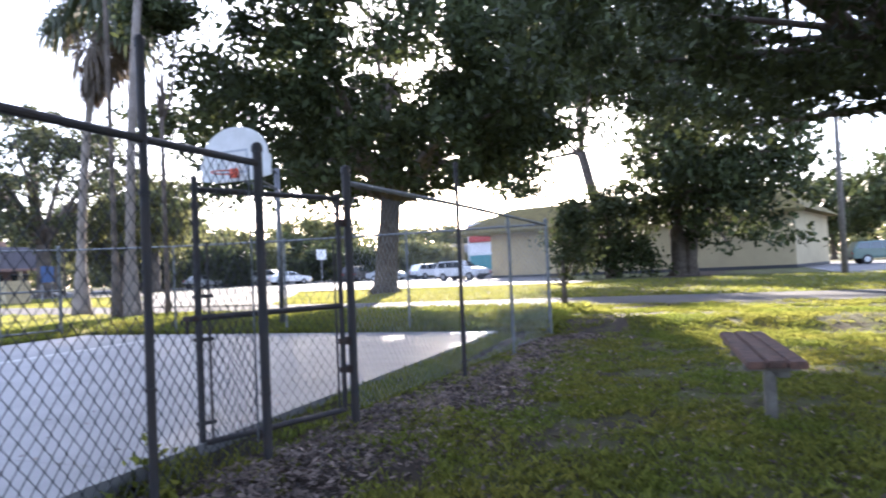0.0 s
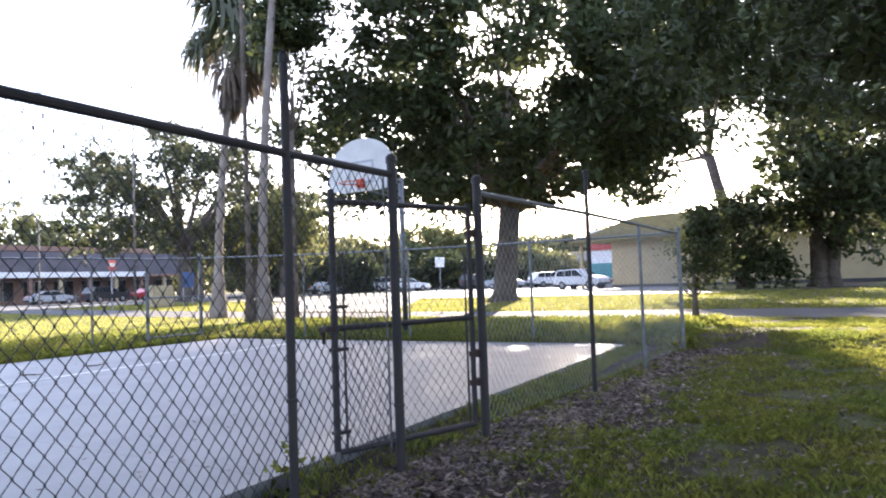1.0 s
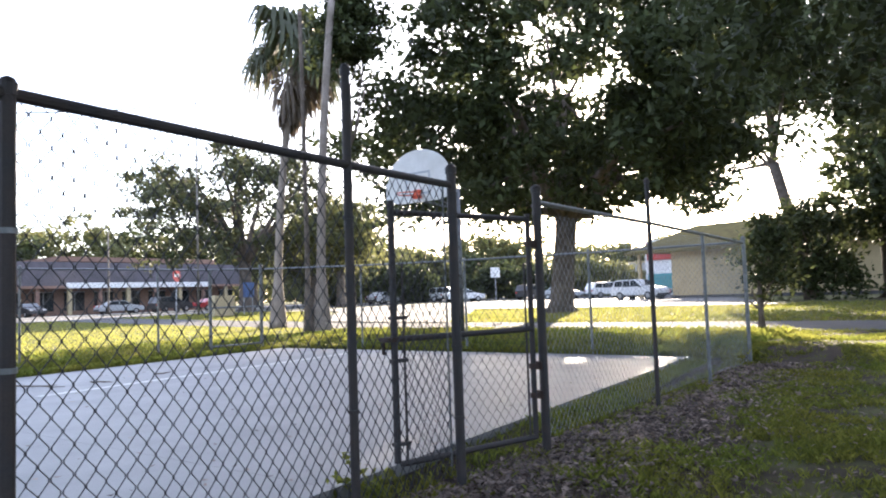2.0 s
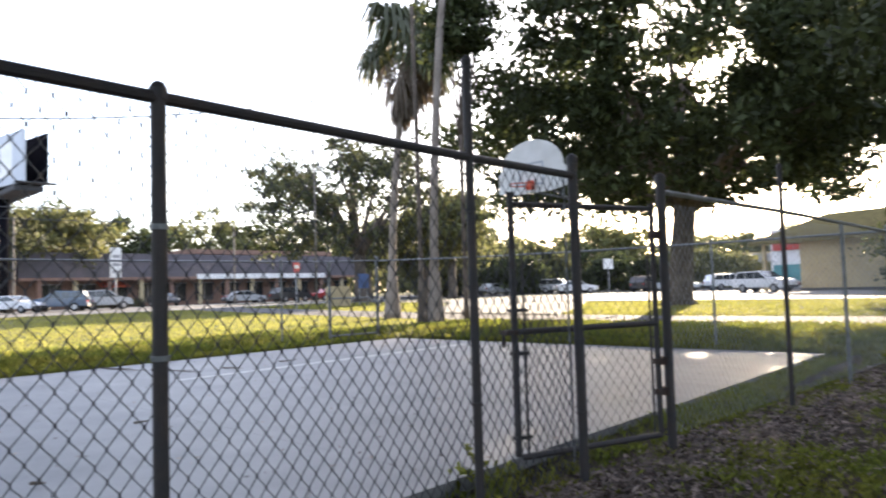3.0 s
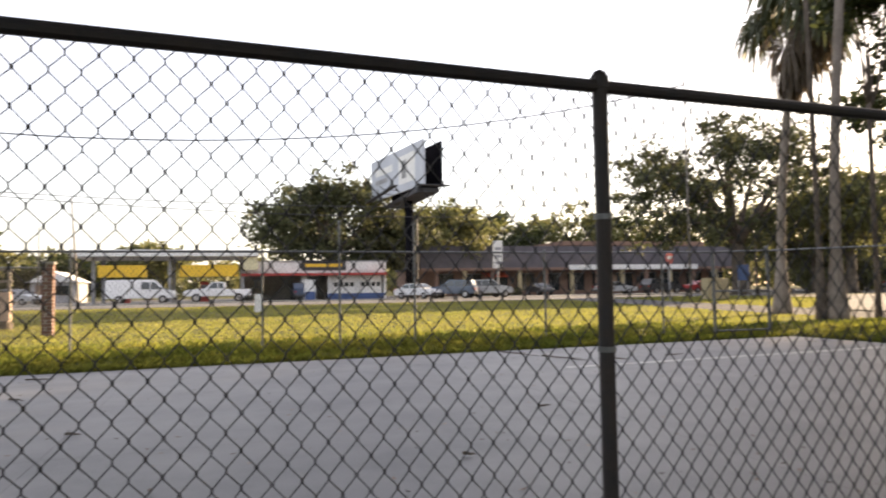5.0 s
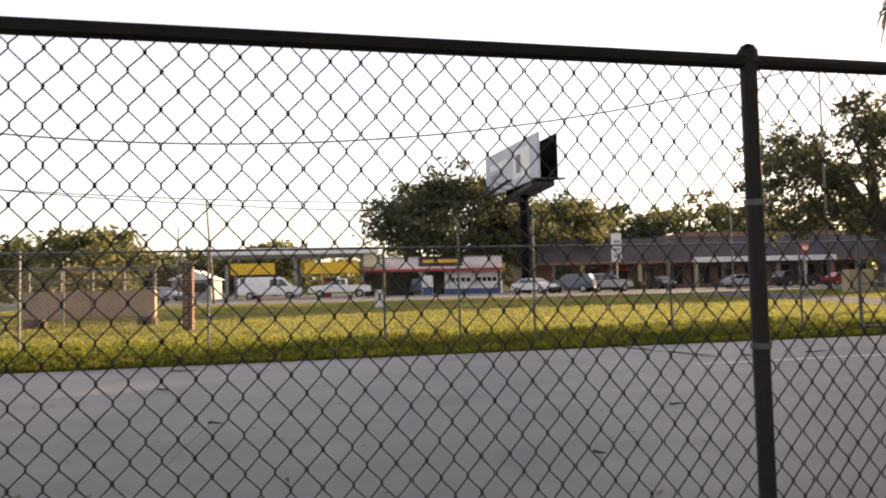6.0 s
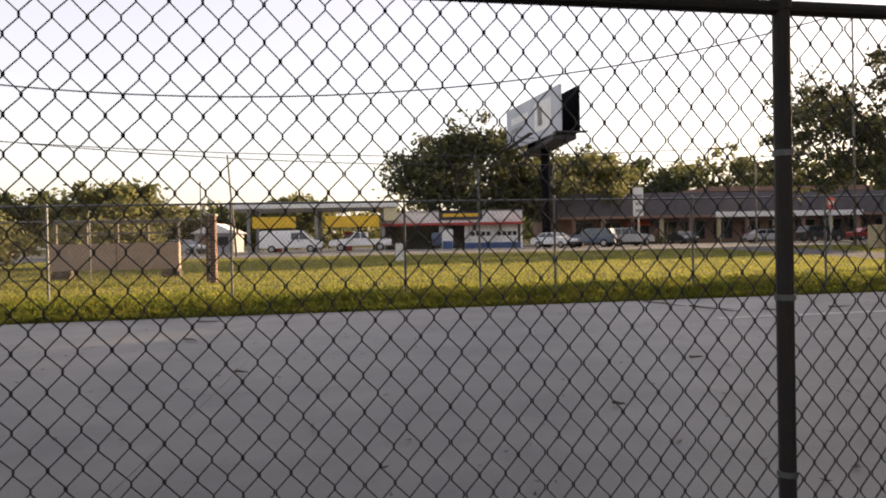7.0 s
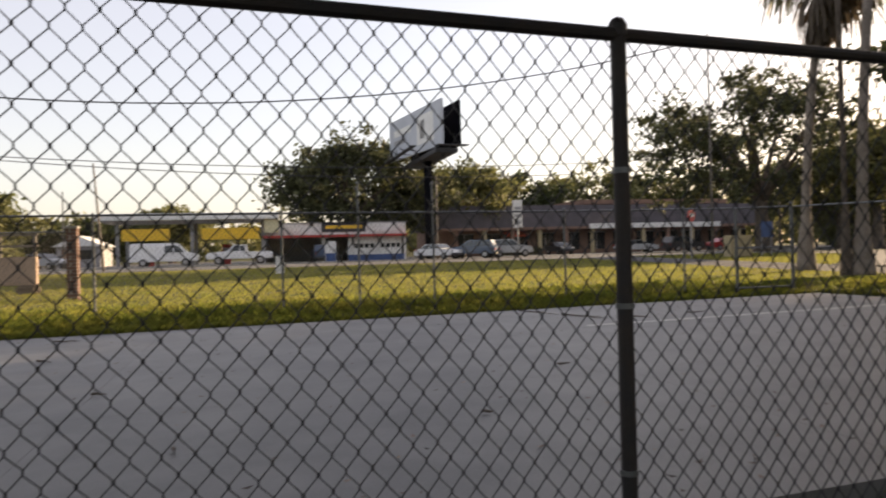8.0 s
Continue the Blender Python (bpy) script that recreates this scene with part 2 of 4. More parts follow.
def level(x, y):
    """Height of the ground: a shallow dip on the path side of the fence, a slow rise to the street."""
    z = -0.11 * smooth(-0.5, 0.0, x) * (1 - smooth(4.5, 8, y)) + 0.20 * (1 - smooth(-50, -18, x))
    z += 0.13 * max(smooth(7.5, 8.6, y), 1 - smooth(court_far(y) - 1.2, court_far(y) - 0.1, x))
    return z - 0.035


def court_near(y):
    return -0.385 - 0.075 * y


def court_far(y):
    return -9.63 - 0.092 * y


def road_near(x):
    """South edge of the drive that runs from the park to the street."""
    return 12.5 + 0.17 * max(0, -x - 8)


def road_far(x):
    return road_near(x) + 4.1


def axis_values(lo, hi, step, reach):
    inner = list(np.arange(lo, hi + 0.001, step))
    out, g = [], step
    v = hi
    while v < reach:
        g *= 1.35
        v += g
        out.append(v)
    low, g, v = [], step, lo
    while v > -reach:
        g *= 1.35
        v -= g
        low.append(v)
    return low[::-1] + inner + out


def ground_sheet():
    xs, ys = axis_values(-60, 8, 0.5, 2500), axis_values(-14, 16, 0.5, 2500)
    v, f = [], []
    for y in ys:
        for x in xs:
            z = level(x, y)
            near = -0.2 < x < 9 and -6 < y < 13
            z += (noise.noise(Vector((x * 0.9, y * 0.9, 0))) * 0.03 if near else 0)
            if court_far(y) - 0.3 < x < court_near(y) + 0.3 and -14 < y < 8.2:
                z = min(z, -0.06)
            v.append((x, y, z))
    w = len(xs)
    for j in range(len(ys) - 1):
        for i in range(w - 1):
            f.append((j * w + i, j * w + i + 1, (j + 1) * w + i + 1, (j + 1) * w + i))
    me = soup("ground", np.array(v), np.array(f), GRASS)
    tagged(new("ground", me), "patchy green grass lawn over sandy soil", "lawn", kind="structure")


ground_sheet()


def paving(name, rows, mat, label, category, lift=0.012, thick=0.10):
    """A paved strip between pairs of edge points, following the ground."""
    b = Build()
    for (x0, y0), (x1, y1) in rows:
        z0, z1 = level(x0, y0) + lift, level(x1, y1) + lift
        b.v += [(x0, y0, z0), (x1, y1, z1), (x0, y0, z0 - thick), (x1, y1, z1 - thick)]
    for i in range(len(rows) - 1):
        s = i * 4
        b.f += [(s, s + 1, s + 5, s + 4), (s, s + 4, s + 6, s + 2), (s + 1, s + 3, s + 7, s + 5)]
    return tagged(part(name, b, mat), label, category, kind="structure")


# court slab, slightly askew to its fence, in pours with open joints
court = thing("court_slab", pose(0, 0, 0), "pale grey concrete basketball court slab", "court", kind="structure")
ys = [-14.0, -9.6, -5.2, -0.8, 3.6, 7.55]
for i in range(5):
    for j in range(3):
        b = Build()
        g = 0.002
        a0, a1 = j / 3, (j + 1) / 3
        y0, y1 = ys[i] + g, ys[i + 1] - g
        q = [(court_near(y) + (court_far(y) - court_near(y)) * a + s * g, y) for y, a, s in ((y0, a0, -1), (y0, a1, 1), (y1, a1, 1), (y1, a0, -1))]
        b.prism(q, "z", -0.12, 0.0)
        part("slab_panel", b, CONCRETE, court)

paving("drive", [((x, road_near(x)), (x, road_far(x))) for x in [30, 24, 18, 12, 8, 4, 2, 0, -2, -4, -6, -8, -10, -12, -14, -16, -18, -20, -22, -26, -30, -35, -40, -44.5]],
       PARKDRIVE, "grey asphalt park drive", "road")
paving("street", [((-45.5, y), (-59, y)) for y in range(-300, 301, 20)], ASPHALT, "grey asphalt main street", "road", lift=0.016)
paving("forecourt", [((-60.5, y), (-110, y)) for y in range(-120, 121, 20)], DRIVE, "pale asphalt shop forecourt", "parking lot", lift=0.02)
paving("car_park", [((-5 - 0.35 * (y - 34), y), (-42, y)) for y in (33, 38, 44, 52, 60, 75, 95)], DRIVE, "pale asphalt car park beyond the oak", "parking lot", lift=0.02)
paving("side_lot", [((6.8, y), (40, y)) for y in (33, 40, 50, 60, 80)], DRIVE, "pale asphalt lot beside the building", "parking lot", lift=0.022)
paving("drive_mouth", [((-12.5, 16.9), (-21.5, 18.4)), ((-14.2, 20.2), (-24.0, 22.0)), ((-16.5, 24.0), (-27.5, 26.5)), ((-19.5, 29), (-31.5, 31)), ((-23.0, 34.5), (-36, 34.5))], DRIVE, "pale asphalt mouth between the drive and the car park", "road", lift=0.05)
kerb = Build()
for y in range(-100, 100, 10):
    if not 8 < y < 30:
        z = level(-59.6, y)
        kerb.box(-60.2, y + 0.02, z - 0.1, -59.6, y + 9.98, z + 0.14)
tagged(part("street_kerb", kerb, KERB, bevel=0.02), "pale concrete kerb along the street", "kerb", kind="structure")


# ---- chain-link fences ----
def chain_link(length, height, w, h, r, sides, rng, wave=0.008):
    """Zigzag wires hooked into each other, in the x-z plane from x = 0."""
    n = int(length / (w / 2))
    rows = int(height / (h / 2))
    segs_v, segs_f = [], []
    ring = np.array([(math.cos(2 * math.pi * k / sides), math.sin(2 * math.pi * k / sides)) for k in range(sides)])
    i = np.arange(n)[:, None]
    j = np.arange(rows + 1)[None, :]
    x = i * (w / 2) + ((i + j) % 2) * (w / 2)
    z = 0.03 + j * (h / 2) + 0 * i
    y = wave * np.sin(x * 2.1 + z * 1.3) + np.where((i + j) % 2, 0.0025, -0.0025)
    x = x + 0.003 * np.sin(z * 9 + i)
    inner = np.where((i + j) % 2, -1.0, 1.0)
    # each bend is a short upright bite, not a sharp corner
    p = np.stack([np.stack([x + inner * 0.0015, y, z - 0.006], -1), np.stack([x + inner * 0.0015, y, z + 0.006], -1)], 2).reshape(n, -1, 3)
    rows = 2 * rows + 1
    v = (p[:, :, None, :] + np.stack([ring[:, 0], ring[:, 1], 0 * ring[:, 0]], -1)[None, None] * r).reshape(-1, 3)
    base = (np.arange(n)[:, None, None] * (rows + 1) + np.arange(rows)[None, :, None]) * sides
    k = np.arange(sides)[None, None, :]
    k2 = (k + 1) % sides
    f = np.stack([base + k, base + k2, base + sides + k2, base + sides + k], -1).reshape(-1, 4)
    return v, f


RNG = np.random.default_rng(5)


def post(fence, p, top, r=0.026, mat=DARKSTEEL, cap=True, base=None, lean=0.0):
    x, y = p
    z = level(x, y) - 0.05 if base is None else base
    ob = part("post", Build().tube([(x, y, z), (x + lean, y, top)], r, 12), mat, fence, smooth=False)
    if cap:
        c = Build().tube([(x + lean, y, top - 0.035), (x + lean, y, top + 0.004), (x + lean, y, top + 0.022), (x + lean, y, top + 0.03)], [r * 1.2, r * 1.2, r * 0.8, r * 0.2], 12)
        co = part("cap", c, mat, ob)
    return ob


def mesh_panel(fence, a, b, z0, height, w, h, r, sides, mat=WIRE):
    d = Vector((b[0] - a[0], b[1] - a[1], 0))
    v, f = chain_link(d.length, height, w, h, r, sides, RNG)
    ang = math.atan2(d.y, d.x)
    m = Matrix.Translation((a[0], a[1], z0)) @ Matrix.Rotation(ang, 4, "Z")
    v = v @ np.array(m.to_3x3()).T + np.array(m.translation)
    ob = part("chain_link_mesh", soup("chain_link_mesh", v, f, mat), mat, fence, "interlaced diamond wire mesh")
    ob["kind"] = "stuff"
    return ob


def band(fence, p, z, r, mat=STEEL):
    x, y = p
    return part("tie_band", Build().tube([(x, y, z - 0.009), (x, y, z + 0.009)], r, 12), mat, fence)


MW, MH = 0.0807, 0.101

# near fence, beside the camera's way; its own y runs along it, from the gate's latch post
FENCE_TURN = 5.1
near = thing("chain_link_fence", pose(0, 0, 0, 0, 0, FENCE_TURN), "tall dark galvanised chain-link fence beside the court", "fence", "court fences")
for y in (-11.95, -8.9, -5.85, -2.793):
    post(near, (0, y), 1.80)
post(near, (0, -1.07), 2.29, 0.024)
post(near, (0, 0.0), 1.90, 0.031)
part("top_rail", Build().tube([(0.0, -12.2, 1.768), (0.0, -5, 1.77), (0.0, -2.793, 1.772), (0.0, -1.07, 1.776), (0.0, 0.0, 1.79)], 0.0225, 10), DARKSTEEL, near, "dark steel top rail")
mesh_panel(near, (-0.03, -4.931 - 88 * MW), (-0.03, -0.02), -0.072, 1.83, MW, MH, 0.0028, 5)
for y, zs in ((-2.793, (0.35, 0.89, 1.33)), (-1.07, (0.5, 1.1, 1.5)), (0.0, (0.3, 0.75, 1.2, 1.6)), (-5.85, (0.5, 1.2))):
    for z in zs:
        band(near, (0, y), z, 0.031 if y else 0.036, STEEL if y < -2 else DARKSTEEL)
part("tension_bar", Build().box(-0.045, -0.05, 0.0, -0.038, -0.035, 1.78), STEEL, near)
# its run beyond the gate
beyond = thing("chain_link_fence", pose(0, 0, 0), "galvanised chain-link fence beyond the gate, mesh coloured for sky sheen", "fence", "court fences")
post(beyond, (0, 1.13), 1.88, 0.034)
post(beyond, (0.0, 3.52), 2.20, 0.024)
post(beyond, (0.0, 5.33), 1.72, 0.022, STEEL)
post(beyond, (0.0, 7.29), 1.76, 0.03, STEEL)
part("top_rail", Build().tube([(0, 1.13, 1.77), (0, 3.52, 1.755), (0, 7.29, 1.69)], 0.02, 10), STEEL, beyond)
mesh_panel(beyond, (-0.03, 1.17), (-0.03, 7.27), -0.06, 1.76, MW, MH, 0.0014, 4, PALEWIRE)
part("tension_bar", Build().box(-0.045, 1.19, 0.0, -0.038, 1.205, 1.7), STEEL, beyond)

# gate leaf, hinged on the fence's post and swung a little inwards
leaf_dir = math.atan2(-0.15 - 1.10, -0.40 + 0.03)
gate = thing("chain_link_gate", pose(-0.03, 1.10, 0, 0, 0, math.degrees(leaf_dir)), "chain-link walk gate standing slightly open", "gate", "gates")
L = 1.30
part("hinge_stile", Build().tube([(0.05, 0, -0.02), (0.05, 0, 1.68)], 0.021, 10), DARKSTEEL, gate)
part("latch_stile", Build().tube([(L, 0, -0.05), (L, 0, 1.72)], 0.024, 10), DARKSTEEL, gate)
part("top_bar", Build().tube([(0.05, 0, 1.64), (L, 0, 1.64)], 0.02, 10), DARKSTEEL, gate)
part("middle_bar", Build().tube([(0.05, 0, 0.80), (L + 0.05, 0, 0.80)], 0.021, 10), DARKSTEEL, gate)
part("bottom_bar", Build().tube([(0.05, 0, -0.01), (L, 0, -0.01)], 0.021, 10), DARKSTEEL, gate)
part("tension_bar", Build().box(L - 0.085, -0.004, 0.0, L - 0.07, 0.004, 1.30), DARKSTEEL, gate)
part("tension_bar", Build().box(0.10, -0.004, 0.0, 0.115, 0.004, 1.30), DARKSTEEL, gate)
v, f = chain_link(L - 0.12, 1.62, MW, MH, 0.002, 4, RNG)
g_mesh = part("chain_link_mesh", soup("gate_mesh", v + np.array([0.08, 0, -0.03]), f, WIRE), WIRE, gate, "interlaced diamond wire mesh")
g_mesh["kind"] = "stuff"
for z in (0.12, 0.66, 0.94):
    part("clamp", Build().box(L - 0.095, -0.028, z - 0.012, L + 0.03, 0.028, z + 0.012), DARKSTEEL, gate, bevel=0.004)
for z in (0.30, 0.52, 1.45):
    part("hinge", Build().tube([(-0.03, -0.0, z - 0.03), (-0.03, 0.0, z + 0.03)], 0.044, 10).box(-0.02, -0.02, z - 0.02, 0.075, 0.02, z + 0.02), RUST, gate, "rusty strap hinge")
part("fork_latch", Build().box(L, -0.05, 0.785, L + 0.09, 0.05, 0.815).box(L + 0.05, -0.05, 0.70, L + 0.07, -0.03, 0.8), RUST, gate, "rusty fork latch", bevel=0.004)

# back fence
back = thing("chain_link_fence", pose(0, 0, 0), "galvanised chain-link fence along the court's end", "fence", "court fences")
for x in (-2.62, -5.2, -7.9):
    post(back, (x, 7.65), 1.76, 0.022, STEEL)
part("top_rail", Build().tube([(0, 7.29, 1.70), (-2.62, 7.65, 1.72), (-5.2, 7.65, 1.74), (-7.9, 7.65, 1.78), (-10.72, 7.29, 1.84)], 0.018, 8), STEEL, back)
for a, b in (((0, 7.3), (-2.62, 7.67)), ((-2.62, 7.67), (-7.9, 7.67)), ((-7.9, 7.67), (-10.72, 7.31))):
    mesh_panel(back, a, b, -0.06, 1.82, MW, MH, 0.0022, 3)

# far fence, with a gate bay by its corner
far = thing("chain_link_fence", pose(0, 0, 0), "galvanised chain-link fence along the far side of the court", "fence", "court fences")
for y in (-21.9, -18.8, -15.7, -12.65, -9.56, -6.47, -3.41, 2.0, 4.65):
    post(far, (-10.73, y), 1.84, 0.022, STEEL)
for y in (-0.65, -2.05):
    post(far, (-10.73, y), 2.36, 0.022, STEEL)
post(far, (-10.73, 5.9), 1.80, 0.035, STEEL)
post(far, (-10.73, 7.29), 1.92, 0.04, STEEL)
part("top_rail", Build().tube([(-10.73, -24, 1.83), (-10.73, -3, 1.82), (-10.73, 2, 1.80), (-10.73, 5.9, 1.81), (-10.73, 7.29, 1.85)], 0.019, 8), STEEL, far)
part("middle_rail", Build().tube([(-10.71, 5.9, 0.98), (-10.71, 7.29, 0.98)], 0.02, 8), STEEL, far)
part("bottom_rail", Build().tube([(-10.71, 5.9, 0.14), (-10.71, 7.29, 0.14)], 0.02, 8), STEEL, far)
mesh_panel(far, (-10.76, -24), (-10.76, 7.27), -0.05, 1.86, MW, MH, 0.0022, 3)

# second, finer fence beyond, closing the playground side
inner = thing("chain_link_fence", pose(0, 0, 0), "fine-meshed chain-link fence on the lawn", "fence", "court fences")
for y in (-8.45, -11.5, -14.5, -17.5, -20.5):
    post(inner, (-17.9, y), 1.85, 0.022, STEEL)
part("top_rail", Build().tube([(-17.9, -8.45, 1.82), (-17.9, -24, 1.82)], 0.019, 8), STEEL, inner)
mesh_panel(inner, (-17.93, -24), (-17.93, -8.45), -0.04, 1.86, 0.075, 0.085, 0.0036, 3)


# ---- trees ----
def oak(base, trunk_r, fork, crown, radii, clumps, per, leaf, seed, label, mat=None, lean=(0, 0), low=0.25, gap=0.0, limbs=14, clump_r=0.9, group="trees", name="oak_tree", hang=0.0, sink=0.15, floor_z=-1.0, drop_left=0.0, west_top=99.0, shoulder=1.25, floor_tilt=0.0, lobes=(), under=0, twin=0.0):
    """Trunk, limbs that reach the crown's clumps, and a ragged crown of small leaves. crown: its centre from the base."""
    rng = np.random.default_rng(seed)
    x, y = base
    t = thing(name, pose(x, y, level(x, y) - sink), label, "tree", group)
    c, rad = np.array(crown, float), np.array(radii, float)
    fork_p = np.array([lean[0], lean[1], fork])
    tr = Build()
    pts = [(0, 0, 0), (lean[0] * 0.1, lean[1] * 0.1, fork * 0.12), (lean[0] * 0.45, lean[1] * 0.45, fork * 0.5), tuple(fork_p)]
    tr.tube(pts, [trunk_r * 1.55, trunk_r * 1.12, trunk_r, trunk_r * 0.95], 14)
    for k in range(5):
        a = 2 * math.pi * k / 5 + seed
        tr.tube([(math.cos(a) * trunk_r * 2.0, math.sin(a) * trunk_r * 2.0, -0.05), (math.cos(a) * trunk_r * 1.0, math.sin(a) * trunk_r * 1.0, 0.35), (math.cos(a) * trunk_r * 0.6, math.sin(a) * trunk_r * 0.6, 1.1)],
                [trunk_r * 0.25, trunk_r * 0.35, trunk_r * 0.25], 6)
    if twin:
        tr.tube([(twin * 0.5, 0, -0.05), (twin * 0.55, 0, fork * 0.2), (twin * 0.8, 0.1, fork * 0.6), (twin * 1.25, 0.2, fork * 1.1)], [trunk_r * 1.2, trunk_r * 0.85, trunk_r * 0.75, trunk_r * 0.6], 12)
    part("trunk", tr, BARK, t, smooth=True)
    # clump centres fill the outer two thirds of an uneven ellipsoid
    d = unit(rng, clumps * 3)
    r = rng.uniform(0.25, 1.0, clumps * 3) ** 0.55
    p = d * r[:, None]
    p = p[p[:, 2] > -1 + low]
    ragged = np.array([noise.noise(Vector((q[0] * 2.1 + seed, q[1] * 2.1, q[2] * 2.1))) for q in p])
    p = p[ragged > gap - 0.12 * rng.random(len(p))]
    p = p[:clumps] * rad * (1 + 0.09 * rng.normal(size=(min(clumps, len(p)), 1))) + c
    if hang:
        p[:, 2] -= hang * rng.random(len(p)) ** 3
    if under:
        a, q = rng.uniform(0, 2 * np.pi, under), np.sqrt(rng.random(under)) * 0.78
        p = np.concatenate([p, np.stack([c[0] + np.cos(a) * q * rad[0], c[1] + np.sin(a) * q * rad[1], floor_z + rng.uniform(0.0, 2.3, under)], -1)])
    for lx, ly, lz, rx, ry, rz, n_lobe in lobes:
        p = np.concatenate([p, np.array([lx, ly, lz]) + unit(rng, n_lobe) * rng.random((n_lobe, 1)) ** 0.5 * np.array([rx, ry, rz])])
    for k in range(limbs):
        lb = Build()
        e = p[rng.integers(len(p))]
        mid = fork_p * 0.5 + e * 0.5 + np.array([0, 0, 0.12 * np.linalg.norm(e - fork_p)]) + rng.normal(size=3) * 0.35
        q1 = fork_p * 0.8 + mid * 0.2 + rng.normal(size=3) * 0.1
        lr = trunk_r * rng.uniform(0.28, 0.55)
        lb.tube([tuple(fork_p - [0, 0, 0.25]), tuple(q1), tuple(mid), tuple(mid * 0.4 + e * 0.6), tuple(e)], [lr * 1.25, lr, lr * 0.62, lr * 0.35, lr * 0.1], 7)
        for s in range(3):
            e2 = p[rng.integers(len(p))]
            if np.linalg.norm(e2 - mid) < 0.55 * max(rad):
                lb.tube([tuple(mid), tuple(mid * 0.5 + e2 * 0.5 + rng.normal(size=3) * 0.3), tuple(e2)], [lr * 0.5, lr * 0.3, lr * 0.07], 5)
        part("limb", lb, BARK, t, smooth=True)

    n = len(p)
    scale = clump_r * rng.uniform(0.6, 1.35, n)
    own = np.repeat(np.arange(n), per)
    off = rng.normal(size=(n * per, 3)) * np.array([1, 1, 0.62]) * 0.46
    leaves = p[own] + off * scale[own][:, None]
    leaves = leaves[leaves[:, 2] > floor_z + floor_tilt * np.maximum(leaves[:, 1] + 4.5, 0) * np.clip((leaves[:, 0] + 2) / 4, 0, 1) + 0.3 * np.sin(leaves[:, 0] * 1.9 + leaves[:, 1]) + 0.25 * np.sin(leaves[:, 1] * 2.7 - leaves[:, 0]) + np.where(leaves[:, 0] < 5.5, -drop_left, 0.0)]
    leaves = leaves[leaves[:, 2] < west_top + shoulder * np.maximum(0.87 * leaves[:, 0] + 0.49 * leaves[:, 1] + 8.2, 0) + 0.45 * rng.normal(size=len(leaves))]
    part("crown", leaf_mesh("crown", leaves, leaf, mat or LEAF, rng), mat or LEAF, t)
    return t


def fan_frond(length, mat, rng, el, name):
    """A fan leaf on a stalk that rises or falls at el degrees; its blades arch over and hang at their tips."""
    b = Build()
    e, e2 = radians(el), radians(el - 28)
    stalk = length * 0.5
    hub = Vector((math.cos(e) * stalk, 0, math.sin(e) * stalk - 0.05 * length))
    s0 = Vector((0, 0.025, 0))
    b.v += [tuple(-s0), tuple(s0), tuple(hub + s0 * 0.6), tuple(hub - s0 * 0.6)]
    b.f.append((0, 1, 2, 3))
    along, across = Vector((math.cos(e2), 0, math.sin(e2))), Vector((0, 1, 0))
    for k in range(15):
        a = radians(-120 + 240 * k / 14 + rng.uniform(-4, 4))
        ln = length * 0.62 * (1 - 0.25 * abs(math.sin(a / 2))) * rng.uniform(0.85, 1.1)
        d = along * math.cos(a) + across * math.sin(a)
        s = (-along * math.sin(a) + across * math.cos(a)) * ln * 0.055
        mid = hub + d * ln * 0.5 + Vector((0, 0, -0.04 * ln))
        tip = mid + d * ln * 0.22 + Vector((0, 0, -ln * rng.uniform(0.35, 0.62)))
        i = len(b.v)
        b.v += [tuple(hub), tuple(mid + s), tuple(mid - s), tuple(tip + s * 0.35), tuple(tip - s * 0.35)]
        b.f += [(i, i + 1, i + 2, i), (i + 1, i + 3, i + 4, i + 2)]
    quads = [(q[0], q[1], q[2], q[2]) if q[0] == q[3] else q for q in b.f]
    v = np.array([b.v[i] for q in quads for i in (q if len(set(q)) == 4 else (q[0], q[0], q[1], q[2]))])
    return soup(name, v, np.arange(len(v)).reshape(-1, 4), mat)


def palm(base, height, r, seed, label, lean=(0, 0), crown=True, dark=False, fronds=34, dead=26, length=1.9):
    rng = random.Random(seed)
    x, y = base
    t = thing("fan_palm", pose(x, y, level(x, y) - 0.1), label, "palm", "palms")
    pts, rad = [], []
    for k in range(26):
        s = k / 25
        pts.append((lean[0] * s * s, lean[1] * s * s, height * s))
        rad.append(r * (2.4 - 7.7 * s if s < 0.18 else 1.06 - 0.25 * s) * (1 + 0.035 * (k % 2)))
    part("trunk", Build().tube(pts, rad, 12), BARK if dark else PALMBARK, t, smooth=True)
    if not crown:
        return t
    top = Vector(pts[-1])
    tilts = (82, 62, 45, 30, 14, 0, -14)
    live = [fan_frond(length * rng.uniform(0.9, 1.1), FROND, rng, e, "frond") for e in tilts]
    loose = [fan_frond(length * 0.8, DEADFROND, rng, e, "dead_frond") for e in (-22, -40, -58)]
    skirt = [fan_frond(length * 0.50, DEADFROND, rng, e, "dead_frond") for e in (-52, -74)]
    for k in range(fronds):
        ob = part("frond", live[k % 7], FROND, t)
        ob.matrix_local = Matrix.Translation(top + Vector((0, 0, -0.35 * rng.random()))) @ Matrix.Rotation(radians(k * 137.5), 4, "Z") @ Matrix.Scale(rng.uniform(0.85, 1.12), 4)
    for k in range(dead):
        hung = k % 4 == 0
        z = -0.2 - 0.5 * rng.random() if hung else -1.0 - 1.1 * rng.random()
        ob = part("dead_frond", loose[k // 4 % 3] if hung else skirt[k % 2], DEADFROND, t, "dry brown hanging frond")
        ob.matrix_local = Matrix.Translation(top + Vector((0, z * 0.2, z))) @ Matrix.Rotation(radians(k * 137.5 + 40), 4, "Z") @ Matrix.Scale(rng.uniform(0.85, 1.1), 4)
    return t


